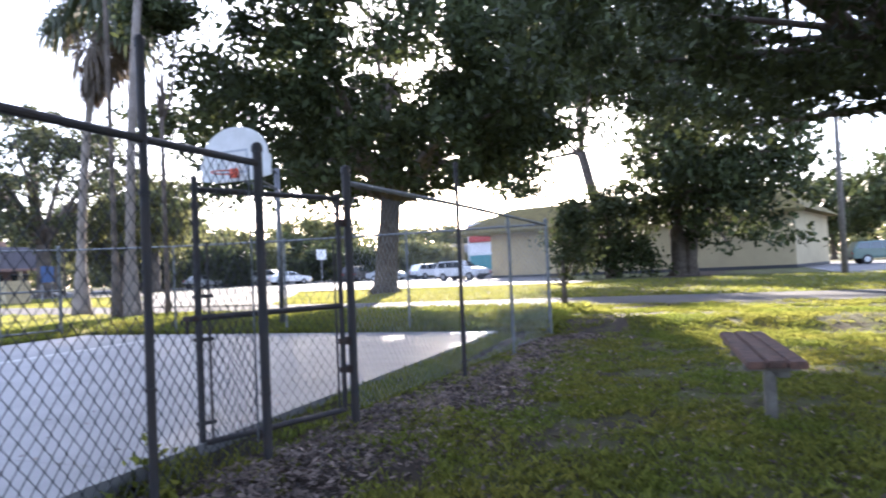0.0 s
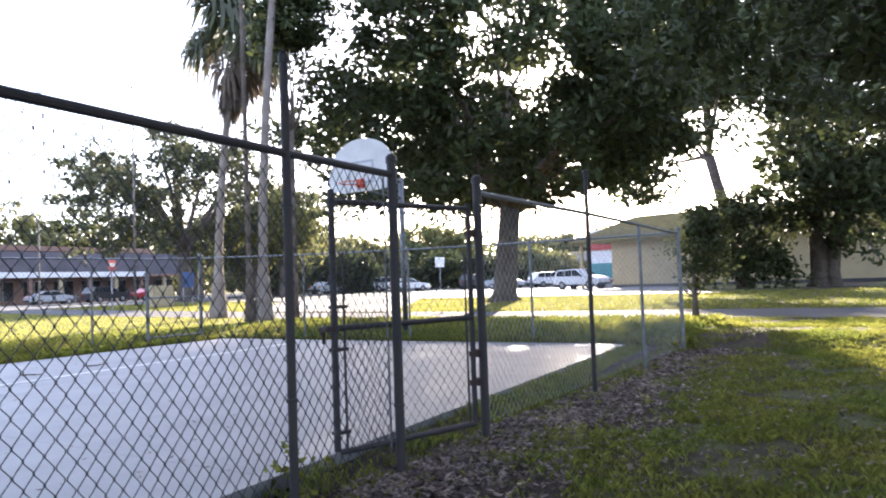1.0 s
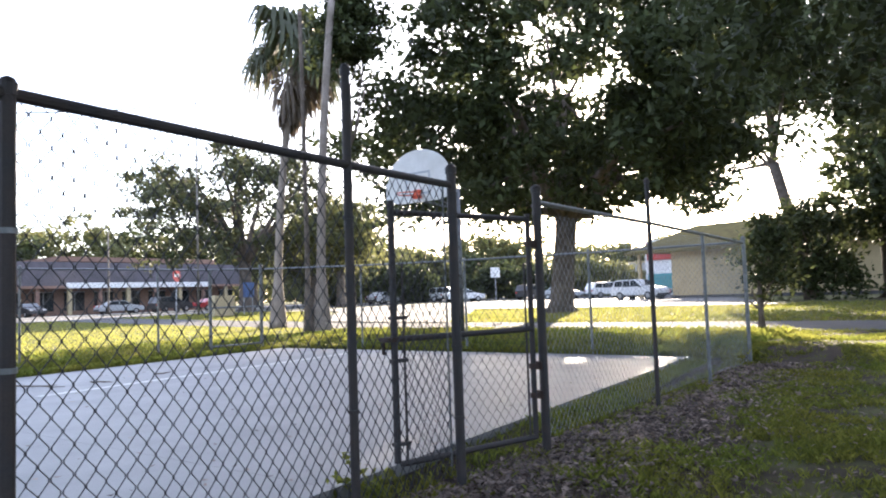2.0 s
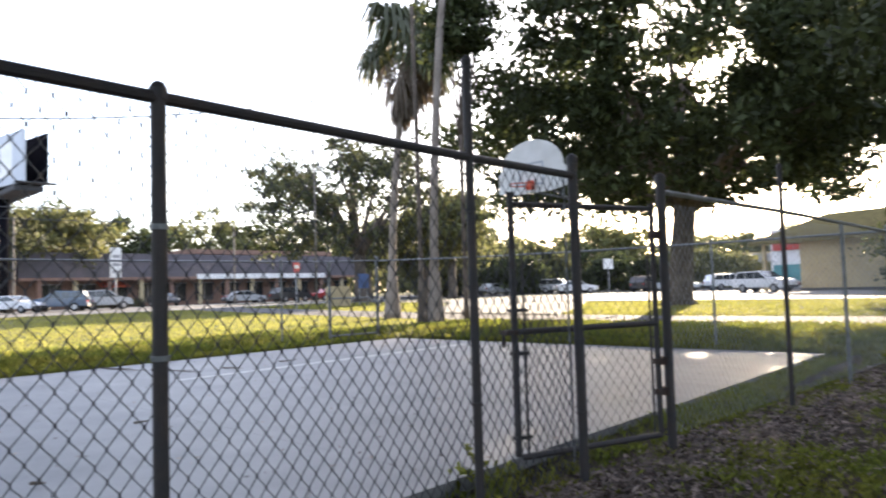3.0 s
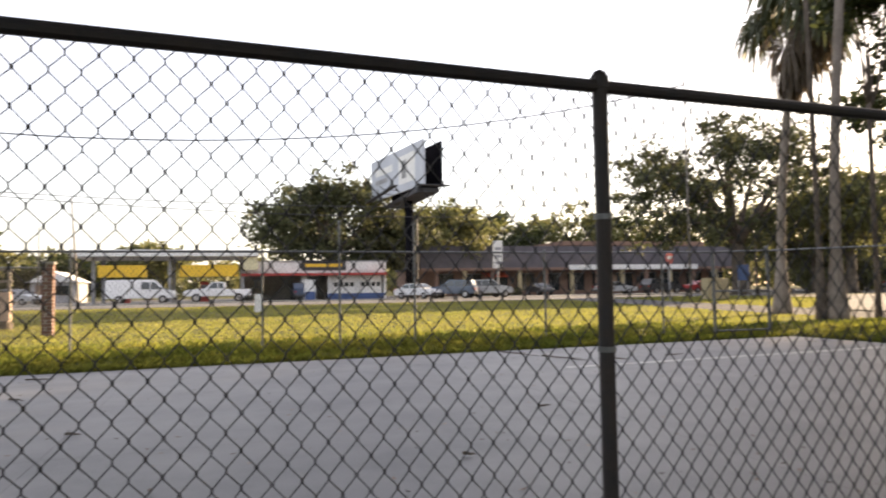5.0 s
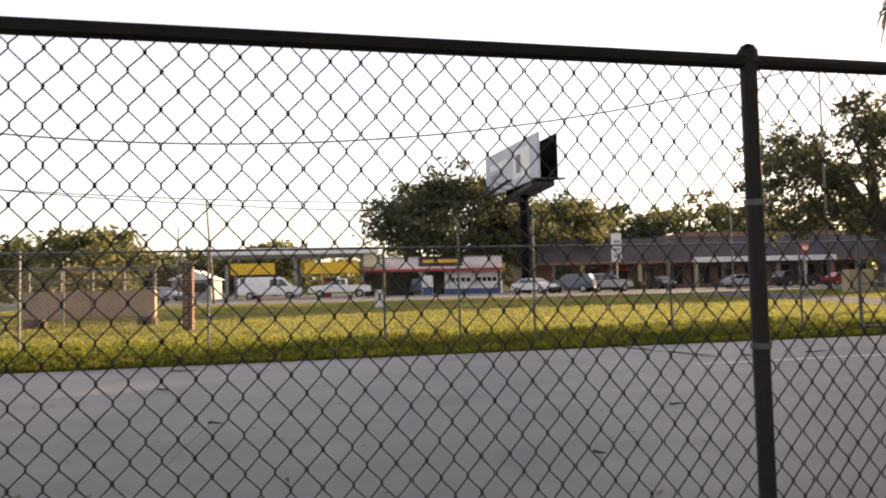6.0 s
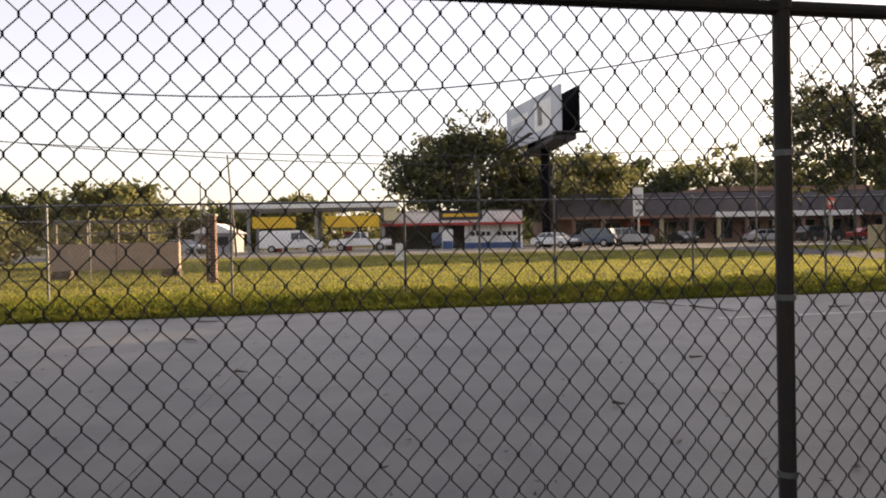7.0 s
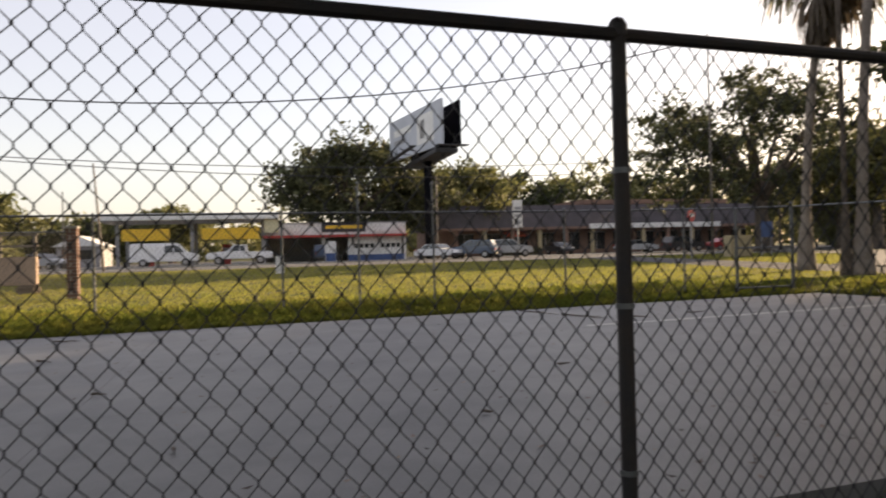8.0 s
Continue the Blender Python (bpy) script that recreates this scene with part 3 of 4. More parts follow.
# oak behind the hoop
oak((-12.6, 26.0), 0.50, 4.6, (0.0, -1.0, 10.6), (11.2, 9.0, 6.8), 680, 86, 0.20, 11, "broad dark live oak at the drive's edge, backlit", low=0.0, limbs=18, clump_r=1.12, lean=(0.5, 0), gap=0.05, floor_tilt=0.23, floor_z=4.5, drop_left=0.7, lobes=((5.6, 5.0, 8.1, 2.8, 3.5, 1.5, 45),), west_top=8.5, under=85)
# trees before and over the building
oak((-0.9, 43.5), 0.5, 5.0, (2.4, -2, 10.0), (5.6, 6.5, 7.0), 240, 62, 0.27, 12, "massive oak with a pale twin trunk in front of the building", low=0.2, limbs=12, clump_r=1.4, gap=-0.02, hang=4.5, floor_z=1.6, lean=(-0.25, 0), twin=0.95)
oak((-5.7, 47.0), 0.36, 9.0, (-0.5, 0, 15.8), (7, 6, 3.8), 320, 50, 0.27, 13, "oak by the tan building", low=0.2, limbs=7, clump_r=1.4, lean=(-1.8, 0), gap=0.0, lobes=((-6.6, 0, 7.9, 2.6, 2.6, 1.5, 30),))
oak((9.2, 18.5), 0.5, 3.8, (-3.6, -3.5, 7.6), (7.6, 7.0, 4.4), 330, 84, 0.15, 14, "spreading oak whose boughs reach over the lawn", LEAF, low=0.15, limbs=16, clump_r=1.0, gap=0.0, floor_z=4.7, floor_tilt=0.22)
oak((-0.95, 12.3), 0.045, 0.75, (0.2, 0.2, 1.75), (0.46, 0.46, 0.95), 34, 44, 0.07, 15, "small bushy sapling beside the drive", low=0.1, limbs=9, hang=0.5, gap=0.03, clump_r=0.36, group="shrubs", name="sapling", sink=0.05)
oak((-5.0, 42.4), 0.30, 1.6, (0.2, 0, 3.8), (4.1, 3.0, 3.0), 125, 66, 0.19, 19, "low dark tree beside the twin-trunked oak", low=0.1, limbs=9, clump_r=1.0, gap=0.08, hang=1.6)
# unseen trees added over and behind the path to shade near lawn and court
oak((7.5, -7.5), 0.5, 4.0, (-5.6, 2.4, 9.6), (10.0, 9.6, 4.0), 700, 62, 0.30, 16, "unseen spreading oak added to shade the near lawn", low=0.25, limbs=5, clump_r=1.3, floor_z=5.6)
oak((13.0, 4.0), 0.55, 4.2, (-2.5, -2.0, 9.4), (8.5, 8.5, 4.6), 480, 60, 0.30, 17, "unseen spreading oak added at the lawn's edge for shade", low=0.15, limbs=12, clump_r=1.3, floor_z=3.6)
oak((6.0, -20.0), 0.5, 4.0, (0, 0, 9.0), (9, 8, 5), 260, 46, 0.24, 18, "unseen spreading oak added beside the court's end for shade", low=0.25, limbs=10, clump_r=1.3)
# palms and tall trunks beside the court's corner
palm((-17.75, 13.85), 10.65, 0.145, 21, "shaggy fan palm with a skirt of dead fronds", lean=(0.1, 1.15), length=2.6, fronds=42, dead=48)
palm((-13.05, 11.46), 10.3, 0.135, 22, "tall bare pale palm trunk beside the court", lean=(0.25, 0.5), crown=False)
palm((-13.22, 11.1), 9.9, 0.075, 23, "tall thin dark bare trunk beside the pale one", lean=(-0.2, 0.1), dark=True, crown=False)
oak((-13.2, 13.0), 0.07, 6.2, (0.1, 0.1, 10.2), (1.05, 1.05, 2.4), 75, 60, 0.135, 24, "slim leafy tree behind the palms", low=0.2, limbs=10, clump_r=0.62)
# oak by the shops and its neighbours
oak((-50, 38), 0.55, 4.5, (0, -1.5, 9.4), (9.0, 9.2, 6.0), 250, 58, 0.24, 31, "open-crowned oak on the grass island by the shops", LEAF_MID, low=0.25, limbs=20, clump_r=1.05, gap=0.14)
oak((-46, 46), 0.4, 4.0, (0, 0, 6.8), (4.5, 4.5, 3.8), 150, 48, 0.28, 32, "leafy tree behind the grass island", LEAF_PALE, low=0.2, clump_r=1.2)
oak((-54, 50), 0.4, 3.5, (0, 0, 6.5), (5.0, 5.0, 3.6), 150, 48, 0.28, 33, "leafy tree by the car park", LEAF_PALE, low=0.2, clump_r=1.2)
oak((-82, 7.5), 0.7, 5.0, (0, 1, 8.6), (8, 10.5, 5.6), 300, 48, 0.36, 34, "broad olive-green oak behind the repair shop", LEAF_MID, low=0.25, clump_r=1.6)
oak((-88, 21), 0.6, 5.0, (0, 0, 7.6), (8, 8.5, 4.6), 240, 46, 0.36, 35, "sunlit pale-green oak behind the billboard", LEAF_PALE, low=0.2, clump_r=1.6)
for k, (x, y, h, r) in enumerate(((-115, 40, 12, 8), (-118, 56, 14, 10), (-122, 74, 15, 11), (-115, 92, 14, 9), (-105, 108, 14, 11), (-112, 27, 11, 7))):
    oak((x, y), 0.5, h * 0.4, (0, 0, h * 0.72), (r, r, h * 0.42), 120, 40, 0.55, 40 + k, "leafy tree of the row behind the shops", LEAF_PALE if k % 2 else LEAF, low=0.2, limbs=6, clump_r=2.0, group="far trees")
for k, (x, y, h, r) in enumerate(((-95, -37, 9, 8), (-100, -52, 8, 9), (-105, -25, 5.6, 7), (-110, -15, 7.8, 4.5), (-60, -45, 8, 6), (-70, -60, 9, 8))):
    oak((x, y), 0.4, h * 0.35, (0, 0, h * 0.65), (r, r, h * 0.40), 110, 40, 0.5, 60 + k, "leafy tree beyond the street", LEAF_PALE if k % 3 == 0 else LEAF, low=0.15, limbs=6, clump_r=1.8, group="far trees")
for k, (x, y, h, r) in enumerate(((-70, 110, 11, 10), (-52, 118, 9, 9), (-38, 125, 10, 10), (-88, 98, 11, 9), (-25, 130, 9, 9), (22, 95, 14, 9), (34, 85, 15, 9), (14, 110, 12, 8))):
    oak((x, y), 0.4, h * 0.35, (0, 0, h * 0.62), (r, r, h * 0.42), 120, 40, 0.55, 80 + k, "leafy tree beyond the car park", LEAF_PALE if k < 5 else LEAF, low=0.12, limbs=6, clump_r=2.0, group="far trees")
# thickets that close the view under the street trees
for k, (x, y, h, r) in enumerate(((-58, 56, 6.5, 5), (-53, 64, 4.5, 4), (-66, 64, 7.5, 6), (-62, 76, 7.5, 7), (-48, 82, 5, 6), (-74, 76, 8, 7), (-38, 86, 5, 6), (-62, 92, 7, 8))):
    oak((x, y), 0.22, h * 0.25, (0, 0, h * 0.5), (r, r, h * 0.5), 130, 46, 0.38, 100 + k, "dense leafy tree beside the street", LEAF if k % 3 == 1 else LEAF_PALE, low=0.0, limbs=5, clump_r=1.3, group="street thicket")


for k, (x, y, h, r) in enumerate(((-30, -21, 3.0, 2.6), (-34, -16.5, 2.4, 2.4), (-27, -26, 3.2, 3.0))):
    oak((x, y), 0.12, h * 0.2, (0, 0, h * 0.5), (r, r, h * 0.5), 70, 50, 0.16, 130 + k, "round yellow-green bush on the lawn", LEAF_PALE, low=0.0, limbs=4, clump_r=0.6, group="bushes", name="bush")


def woods():
    """Far woods all round the horizon, as one mass of leaves toned pale for haze."""
    r = np.random.default_rng(9)
    out = []
    for k in range(400):
        a = radians(-118 + 360 * (k + r.random()) / 400)
        d = r.uniform(165, 230)
        h, w = r.uniform(7, 13), r.uniform(5, 9)
        c = np.array([math.sin(a) * d, math.cos(a) * d, 0.4 + h * 0.5])
        q = unit(r, 260) * r.uniform(0.5, 1.0, (260, 1)) ** 0.5 * np.array([w, w, h * 0.5])
        out.append(c + q)
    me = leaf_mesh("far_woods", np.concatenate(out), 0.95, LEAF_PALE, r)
    tagged(part("far_woods", me, LEAF_PALE), "far belt of leafy woods, toned pale green for haze", "woods", kind="stuff")


woods()


# ---- basketball hoop ----
def hoop():
    t = thing("basketball_hoop", pose(-5.76, 8.3, -0.05), "white fan-shaped basketball backboard on a steel pole behind the court", "basketball hoop")
    part("pole", Build().tube([(0, 0, 0), (0, 0, 3.3)], 0.055, 12), STEEL, t, smooth=True)
    out = [(-0.80, 2.98), (-0.80, 3.33)]
    out += [(-0.74 * math.cos(radians(a)), 3.38 + 0.55 * math.sin(radians(a))) for a in range(0, 181, 12)]
    out += [(0.80, 3.33), (0.80, 2.98), (0.45, 2.92), (-0.45, 2.92)]
    board = part("backboard", Build().prism([(u, w) for u, w in out], "y", -1.30, -1.26), BOARDWHITE, t, bevel=0.006)
    part("target_frame", Build().box(-0.30, -1.304, 3.06, 0.30, -1.301, 3.10).box(-0.30, -1.304, 3.46, 0.30, -1.301, 3.50)
         .box(-0.30, -1.304, 3.10, -0.26, -1.301, 3.46).box(0.26, -1.304, 3.10, 0.30, -1.301, 3.46), POSTER, board, "faded grey target square")
    for dz in (-0.02, 0.32):
        part("support_arm", Build().tube([(0, 0, 2.9 + dz), (-0.28, -1.24, 3.05 + dz)], 0.022, 8), STEEL, t)
        part("support_arm", Build().tube([(0, 0, 2.9 + dz), (0.28, -1.24, 3.05 + dz)], 0.022, 8), STEEL, t)
    part("rim_bracket", Build().box(-0.08, -1.36, 2.98, 0.08, -1.302, 3.15), ORANGE, t, "orange steel bracket", bevel=0.008)
    ring = Build()
    ring.tube([(0.23 * math.cos(radians(a)), -1.60 + 0.23 * math.sin(radians(a)), 3.05) for a in range(0, 361, 15)], 0.011, 6, caps=False)
    ring.tube([(-0.06, -1.36, 3.0), (-0.06, -1.4, 3.05)], 0.01, 6).tube([(0.06, -1.36, 3.0), (0.06, -1.4, 3.05)], 0.01, 6)
    part("rim", ring, ORANGE, t, "orange steel ring")


hoop()


# ---- bench on the lawn ----
def bench():
    t = thing("bench", pose(2.93, 1.88, -0.12, 0, 0, 6.5), "backless bench of three red-brown planks on one grey post", "bench")
    for k, x in enumerate((-0.118, 0.0, 0.118)):
        part("plank", Build().box(x - 0.055, -0.98, 0.475 + 0.004 * (k % 2), x + 0.055, 0.98, 0.52 + 0.004 * (k % 2)), PLANK, t, bevel=0.008)
    part("leg", Build().box(0.045, 0.0, -0.08, 0.125, 0.09, 0.43), POSTWOOD, t, "grey weathered post", bevel=0.01)
    for y in (-0.7, 0.05, 0.75):
        part("cross_bearer", Build().box(-0.165, y - 0.04, 0.43, 0.165, y + 0.04, 0.4745), POSTWOOD, t, bevel=0.006)
    part("stretcher", Build().box(0.03, -0.72, 0.385, 0.11, 0.77, 0.4295), POSTWOOD, t, bevel=0.006)


bench()


# ---- hall beyond the drive ----
def hall():
    a, b = Vector((6.2, 54.5, 0)), Vector((-19.2, 60.5, 0))
    u = b - a
    ln = u.length
    t = thing("hall", pose(a.x, a.y, level(6, 54) - 0.1, 0, 0, math.degrees(math.atan2(u.y, u.x))), "low tan stucco hall with an olive hipped roof", "building")
    d = -15.0
    part("wall", Build().box(0, d, 0, ln, 0, 4.4), TAN, t)
    part("plinth", Build().box(-0.05, d - 0.05, 0, ln + 0.05, 0.05, 0.35), DARKP, t, "dark plinth band")
    r = Build()
    o, h0, h1 = 0.9, 4.4, 6.6
    r.v = [(-o, o, h0), (ln + o + 3.4, o, h0), (ln + o + 3.4, d - o, h0), (-o, d - o, h0), (2.2, -2.6, h1), (ln - 1.0, -2.6, h1), (ln - 1.0, d + 2.6, h1), (2.2, d + 2.6, h1)]
    r.f = [(0, 1, 5, 4), (1, 2, 6, 5), (2, 3, 7, 6), (3, 0, 4, 7), (4, 5, 6, 7), (3, 2, 1, 0)]
    roof = part("roof", r, OLIVEROOF, t)
    part("eaves_board", Build().box(-o, o, h0 - 0.25, ln + o + 3.4, o + 0.04, h0 + 0.02), OLIVEROOF, roof)
    part("porch_column", Build().box(ln + 2.9, 0.2, 0, ln + 3.2, 0.5, h0 - 0.01), TAN, t, bevel=0.02)


hall()


# ---- vehicles ----
def vehicle(kind, at, heading, mat, label, group="parked vehicles"):
    """A road vehicle from a side outline; x forward, y across, wheels on the ground."""
    shapes = {
        "sedan": (4.6, 1.78, [(-2.3, 0.35), (-2.3, 0.85), (-2.05, 0.95), (-1.55, 0.98), (-0.95, 1.40), (0.25, 1.43), (1.05, 1.0), (2.05, 0.82), (2.3, 0.62), (2.3, 0.35)], 0.31, 1.38,
                  [[(-1.38, 1.0), (-0.92, 1.34), (-0.36, 1.36), (-0.36, 0.98)], [(-0.29, 0.98), (-0.29, 1.36), (0.22, 1.37), (0.92, 1.0)]]),
        "suv": (4.7, 1.85, [(-2.35, 0.42), (-2.35, 1.05), (-2.2, 1.2), (-1.95, 1.68), (0.15, 1.74), (0.95, 1.18), (2.1, 1.02), (2.35, 0.8), (2.35, 0.42)], 0.36, 1.40,
                [[(-2.02, 1.16), (-1.85, 1.60), (-1.15, 1.63), (-1.15, 1.14)], [(-1.08, 1.14), (-1.08, 1.63), (-0.36, 1.65), (-0.36, 1.13)], [(-0.29, 1.13), (-0.29, 1.65), (0.1, 1.66), (0.78, 1.15)]]),
        "van": (5.7, 2.0, [(-2.85, 0.45), (-2.85, 1.95), (-2.7, 2.08), (0.95, 2.08), (1.25, 2.0), (1.95, 1.25), (2.7, 1.08), (2.85, 0.9), (2.85, 0.45)], 0.36, 1.75,
                [[(0.05, 1.25), (0.05, 1.85), (0.75, 1.87), (0.75, 1.25)], [(0.82, 1.25), (0.82, 1.87), (1.16, 1.85), (1.72, 1.25)]]),
        "pickup": (5.8, 1.95, [(-2.9, 0.55), (-2.9, 1.15), (-0.75, 1.17), (-0.65, 1.80), (0.45, 1.84), (1.05, 1.25), (2.7, 1.12), (2.9, 0.95), (2.9, 0.55)], 0.40, 1.80,
                   [[(-0.52, 1.25), (-0.45, 1.72), (-0.05, 1.74), (-0.05, 1.24)], [(0.02, 1.24), (0.02, 1.75), (0.42, 1.76), (0.85, 1.25)]]),
    }
    length, width, outline, wr, axle, panes = shapes[kind]
    x, y = at
    t = thing({"sedan": "car", "suv": "suv", "van": "van", "pickup": "pickup_truck"}[kind], pose(x, y, level(x, y) + 0.02, 0, 0, heading), label, "car" if kind in ("sedan", "suv") else "truck" if kind == "pickup" else "van", group)
    hw = width / 2
    body = Build().prism(outline, "y", -hw, hw)
    top = max(w for _, w in outline)
    body.v = [(u, v * (1 - 0.20 * max(0, (w - 1.0) / top)), w) for u, v, w in body.v]
    bo = part("body", body, mat, t, bevel=0.05)
    for pane in panes:
        for s in (-1, 1):
            b = Build()
            q = [(u, s * (hw * (1 - 0.20 * max(0, (w - 1.0) / top)) + 0.012), w) for u, w in pane]
            q2 = [(u, v - s * 0.03, w) for u, v, w in q]
            b.v = q + q2
            n = len(q)
            b.f = [tuple(range(n)), tuple(range(2 * n - 1, n - 1, -1))] + [(i, (i + 1) % n, n + (i + 1) % n, n + i) for i in range(n)]
            part("side_window", b, GLASS, t)
    tops = [p for p in outline if p[1] > top - 0.12]
    i = outline.index(tops[-1])
    p0, p1 = outline[i], outline[i + 1]
    ws = Build()
    for (u, w), k in ((p0, 0.08), (p1, 0.92)):
        uu, ww = p0[0] + (p1[0] - p0[0]) * k, p0[1] + (p1[1] - p0[1]) * k
        half = hw * (1 - 0.20 * max(0, (ww - 1.0) / top)) * 0.9
        ws.v += [(uu + 0.02, -half, ww + 0.02), (uu + 0.02, half, ww + 0.02)]
    ws.v += [(u - 0.03, v, w - 0.03) for u, v, w in ws.v]
    ws.f = [(0, 1, 3, 2), (4, 6, 7, 5), (0, 4, 5, 1), (2, 3, 7, 6), (0, 2, 6, 4), (1, 5, 7, 3)]
    part("windscreen", ws, GLASS, t)
    for sx in (-axle, axle * 1.02):
        for s in (-1, 1):
            w = part("wheel", Build().tube([(sx, s * (hw - 0.24), wr), (sx, s * (hw + 0.015), wr)], wr, 18), TYRE, t)
            part("rim", Build().tube([(sx, s * (hw + 0.005), wr), (sx, s * (hw + 0.03), wr)], [wr * 0.62, wr * 0.5], 14), RIM, w)
    front, rear = outline[-1][0], outline[0][0]
    for s in (-1, 1):
        part("headlight", Build().box(front - 0.06, s * hw * 0.72 - 0.17, 0.66, front + 0.015, s * hw * 0.72 + 0.17, 0.82), LAMPCLEAR, t, bevel=0.02)
        part("tail_light", Build().box(rear - 0.015, s * hw * 0.8 - 0.1, 0.72, rear + 0.06, s * hw * 0.8 + 0.1, 0.94), LAMPRED, t, bevel=0.02)
        part("mirror", Build().box(0.70, s * (hw + 0.10) - 0.08, 1.05, 0.80, s * (hw + 0.10) + 0.08, 1.20), DARKP, t, bevel=0.02)
    for e, sx in ((front, 1), (rear, -1)):
        part("bumper", Build().box(e - 0.08, -hw * 0.94, 0.36, e + 0.05 * sx + 0.04, hw * 0.94, 0.55), DARKP, t, bevel=0.03)
    return t


vehicle("van", (-66.5, -11.3), 90, CARWHITE, "white panel van parked by the fuel canopy")
vehicle("pickup", (-66.5, -4.9), -90, CARWHITE, "white pickup truck parked beside the van")
vehicle("sedan", (-64, 13.2), 35, CARWHITE, "white sedan parked by the billboard")
vehicle("suv", (-63, 16.4), -125, CARBLUE, "dark blue estate car parked by the street")
vehicle("suv", (-63.5, 20.0), 100, CARSILVER, "silver off-road car beside a dark one")
vehicle("sedan", (-70, 37.5), 80, CARSILVER, "silver car before the shops")
vehicle("suv", (-70, 43.5), 95, CARBLACK, "black car before the shops")
vehicle("sedan", (-72, 50.5), 90, CARRED, "dark red car before the shops")
vehicle("sedan", (-76, 31.0), 0, CARBLACK, "black car nosed up to the shops")
vehicle("suv", (-71.5, 3.0), 180, CARBLUE, "dark car in the repair shop's bay")
vehicle("sedan", (-68, -21.5), 60, CARSILVER, "silver car beyond the fuel canopy")
vehicle("suv", (-20.3, 55.5), -15, CARWHITE, "white off-road car beside the tan hall")
vehicle("suv", (12.2, 58.0), 10, CARGREEN, "dark green car in the lot beside the hall")
for k, (x, y, kind, m, lab) in enumerate(((-48, 66, "suv", CARSILVER, "silver car in the far car park"), (-43, 62, "sedan", CARWHITE, "white car in the far car park"),
                                          (-39, 70, "suv", CARBLACK, "black car in the far car park"), (-34, 68, "sedan", CARSILVER, "silver car in the far car park"),
                                          (-30, 71, "suv", CARWHITE, "white car in the far car park"), (-53, 60, "sedan", CARSILVER, "silver car by the street corner"), (-27, 76, "sedan", CARRED, "red car in the far car park"))):
    vehicle(kind, (x, y), 15 + 40 * (k % 3), m, lab, "cars in the far car park")


# ---- shops across the street ----
def repair_shop():
    t = thing("repair_shop", pose(-70, -2.7, level(-70, 0)) @ Matrix.Diagonal((1, 1, 1.05, 1)), "white repair shop with a red band and open bays", "shop")
    w = Build().box(-9, 0, 0, -8.8, 14.1, 3.6)
    w.box(-9, 0, 0, 0, 0.2, 3.6).box(-9, 13.9, 0, 0, 14.1, 3.6)
    w.box(-0.2, 8.2, 0, 0, 8.6, 2.4).box(-0.2, 11.0, 0, 0, 11.3, 2.4).box(-0.2, 0.2, 2.4, 0, 13.9, 3.6).box(-0.2, 5.6, 0, 0, 6.2, 2.4)
    part("wall", w, WHITE, t)
    part("roof", Build().box(-9.1, -0.1, 3.6, 0.1, 14.2, 3.72), GREYP, t)
    part("red_band", Build().box(0.004, -0.1, 2.30, 0.9, 14.1, 2.54), REDP, t, "red awning band", bevel=0.03)
    for y in (0.2, 10.4):
        part("sign_panel", Build().box(0.004, y + 0.3, 2.75, 0.08, y + 3.3, 3.62), WHITE, t, "white sign panel", bevel=0.02)
    s = part("sign_panel", Build().box(0.004, 5.6, 2.8, 0.1, 10.0, 3.75), DARKP, t, "black sign panel with a yellow line", bevel=0.02)
    part("lettering_bar", Build().box(0.104, 6.0, 3.12, 0.11, 9.6, 3.42), YELLOW, s)
    for y in (8.7, 11.4):
        d = part("roller_door", Build().box(-0.16, y, 0, -0.1, y + 2.25, 2.3), WHITE, t, "white roller door")
        for k in range(4):
            part("door_pane", Build().box(-0.096, y + 0.12 + 0.53 * k, 1.25, -0.085, y + 0.53 + 0.53 * k, 1.65), GLASS, d)
    part("base_band", Build().box(0.004, 8.2, 0, 0.03, 13.9, 0.6), BLUEP, t, "blue painted base")
    m = part("drinks_machine", Build().box(0.2, 5.8, 0, 1.0, 6.9, 1.9), WHITE, t, "white and blue cabinet", bevel=0.04)
    part("machine_panel", Build().box(1.004, 5.85, 0.05, 1.02, 6.85, 0.8), BLUEP, m)


repair_shop()


def fuel_station():
    t = thing("fuel_canopy", pose(-72, -9.2, level(-72, 0)) @ Matrix.Diagonal((1, 1, 1.04, 1)), "white flat fuel station canopy on posts with yellow panels", "canopy")
    part("roof", Build().box(-5, -8.3, 4.1, 4, 8.0, 4.7), WHITE, t, "white fascia", bevel=0.04)
    for y in (-6.5, 0, 6.5):
        for x in (-3, 2.5):
            part("column", Build().box(x - 0.15, y - 0.15, 0, x + 0.15, y + 0.15, 4.1), GREYP, t, bevel=0.02)
    for y0, y1 in ((-6.0, -1.9), (0.9, 6.1)):
        part("yellow_panel", Build().box(3.0, y0, 2.3, 3.5, y1, 3.35), YELLOW, t, "yellow panel under the canopy", bevel=0.04)
    part("sign_box", Build().box(3.2, 6.6, 2.85, 3.6, 7.9, 4.05), material("cream_panel", (0.72, 0.66, 0.42), 0.5), t, "cream sign box at the canopy's end", bevel=0.03)
    for y in (-4, 3):
        p = part("fuel_pump", Build().box(0.2, y - 0.4, 0, 0.8, y + 0.4, 1.9), REDP, t, "red and grey fuel pump", bevel=0.04)
        part("pump_panel", Build().box(0.804, y - 0.3, 0.9, 0.82, y + 0.3, 1.6), GREYP, p)


fuel_station()


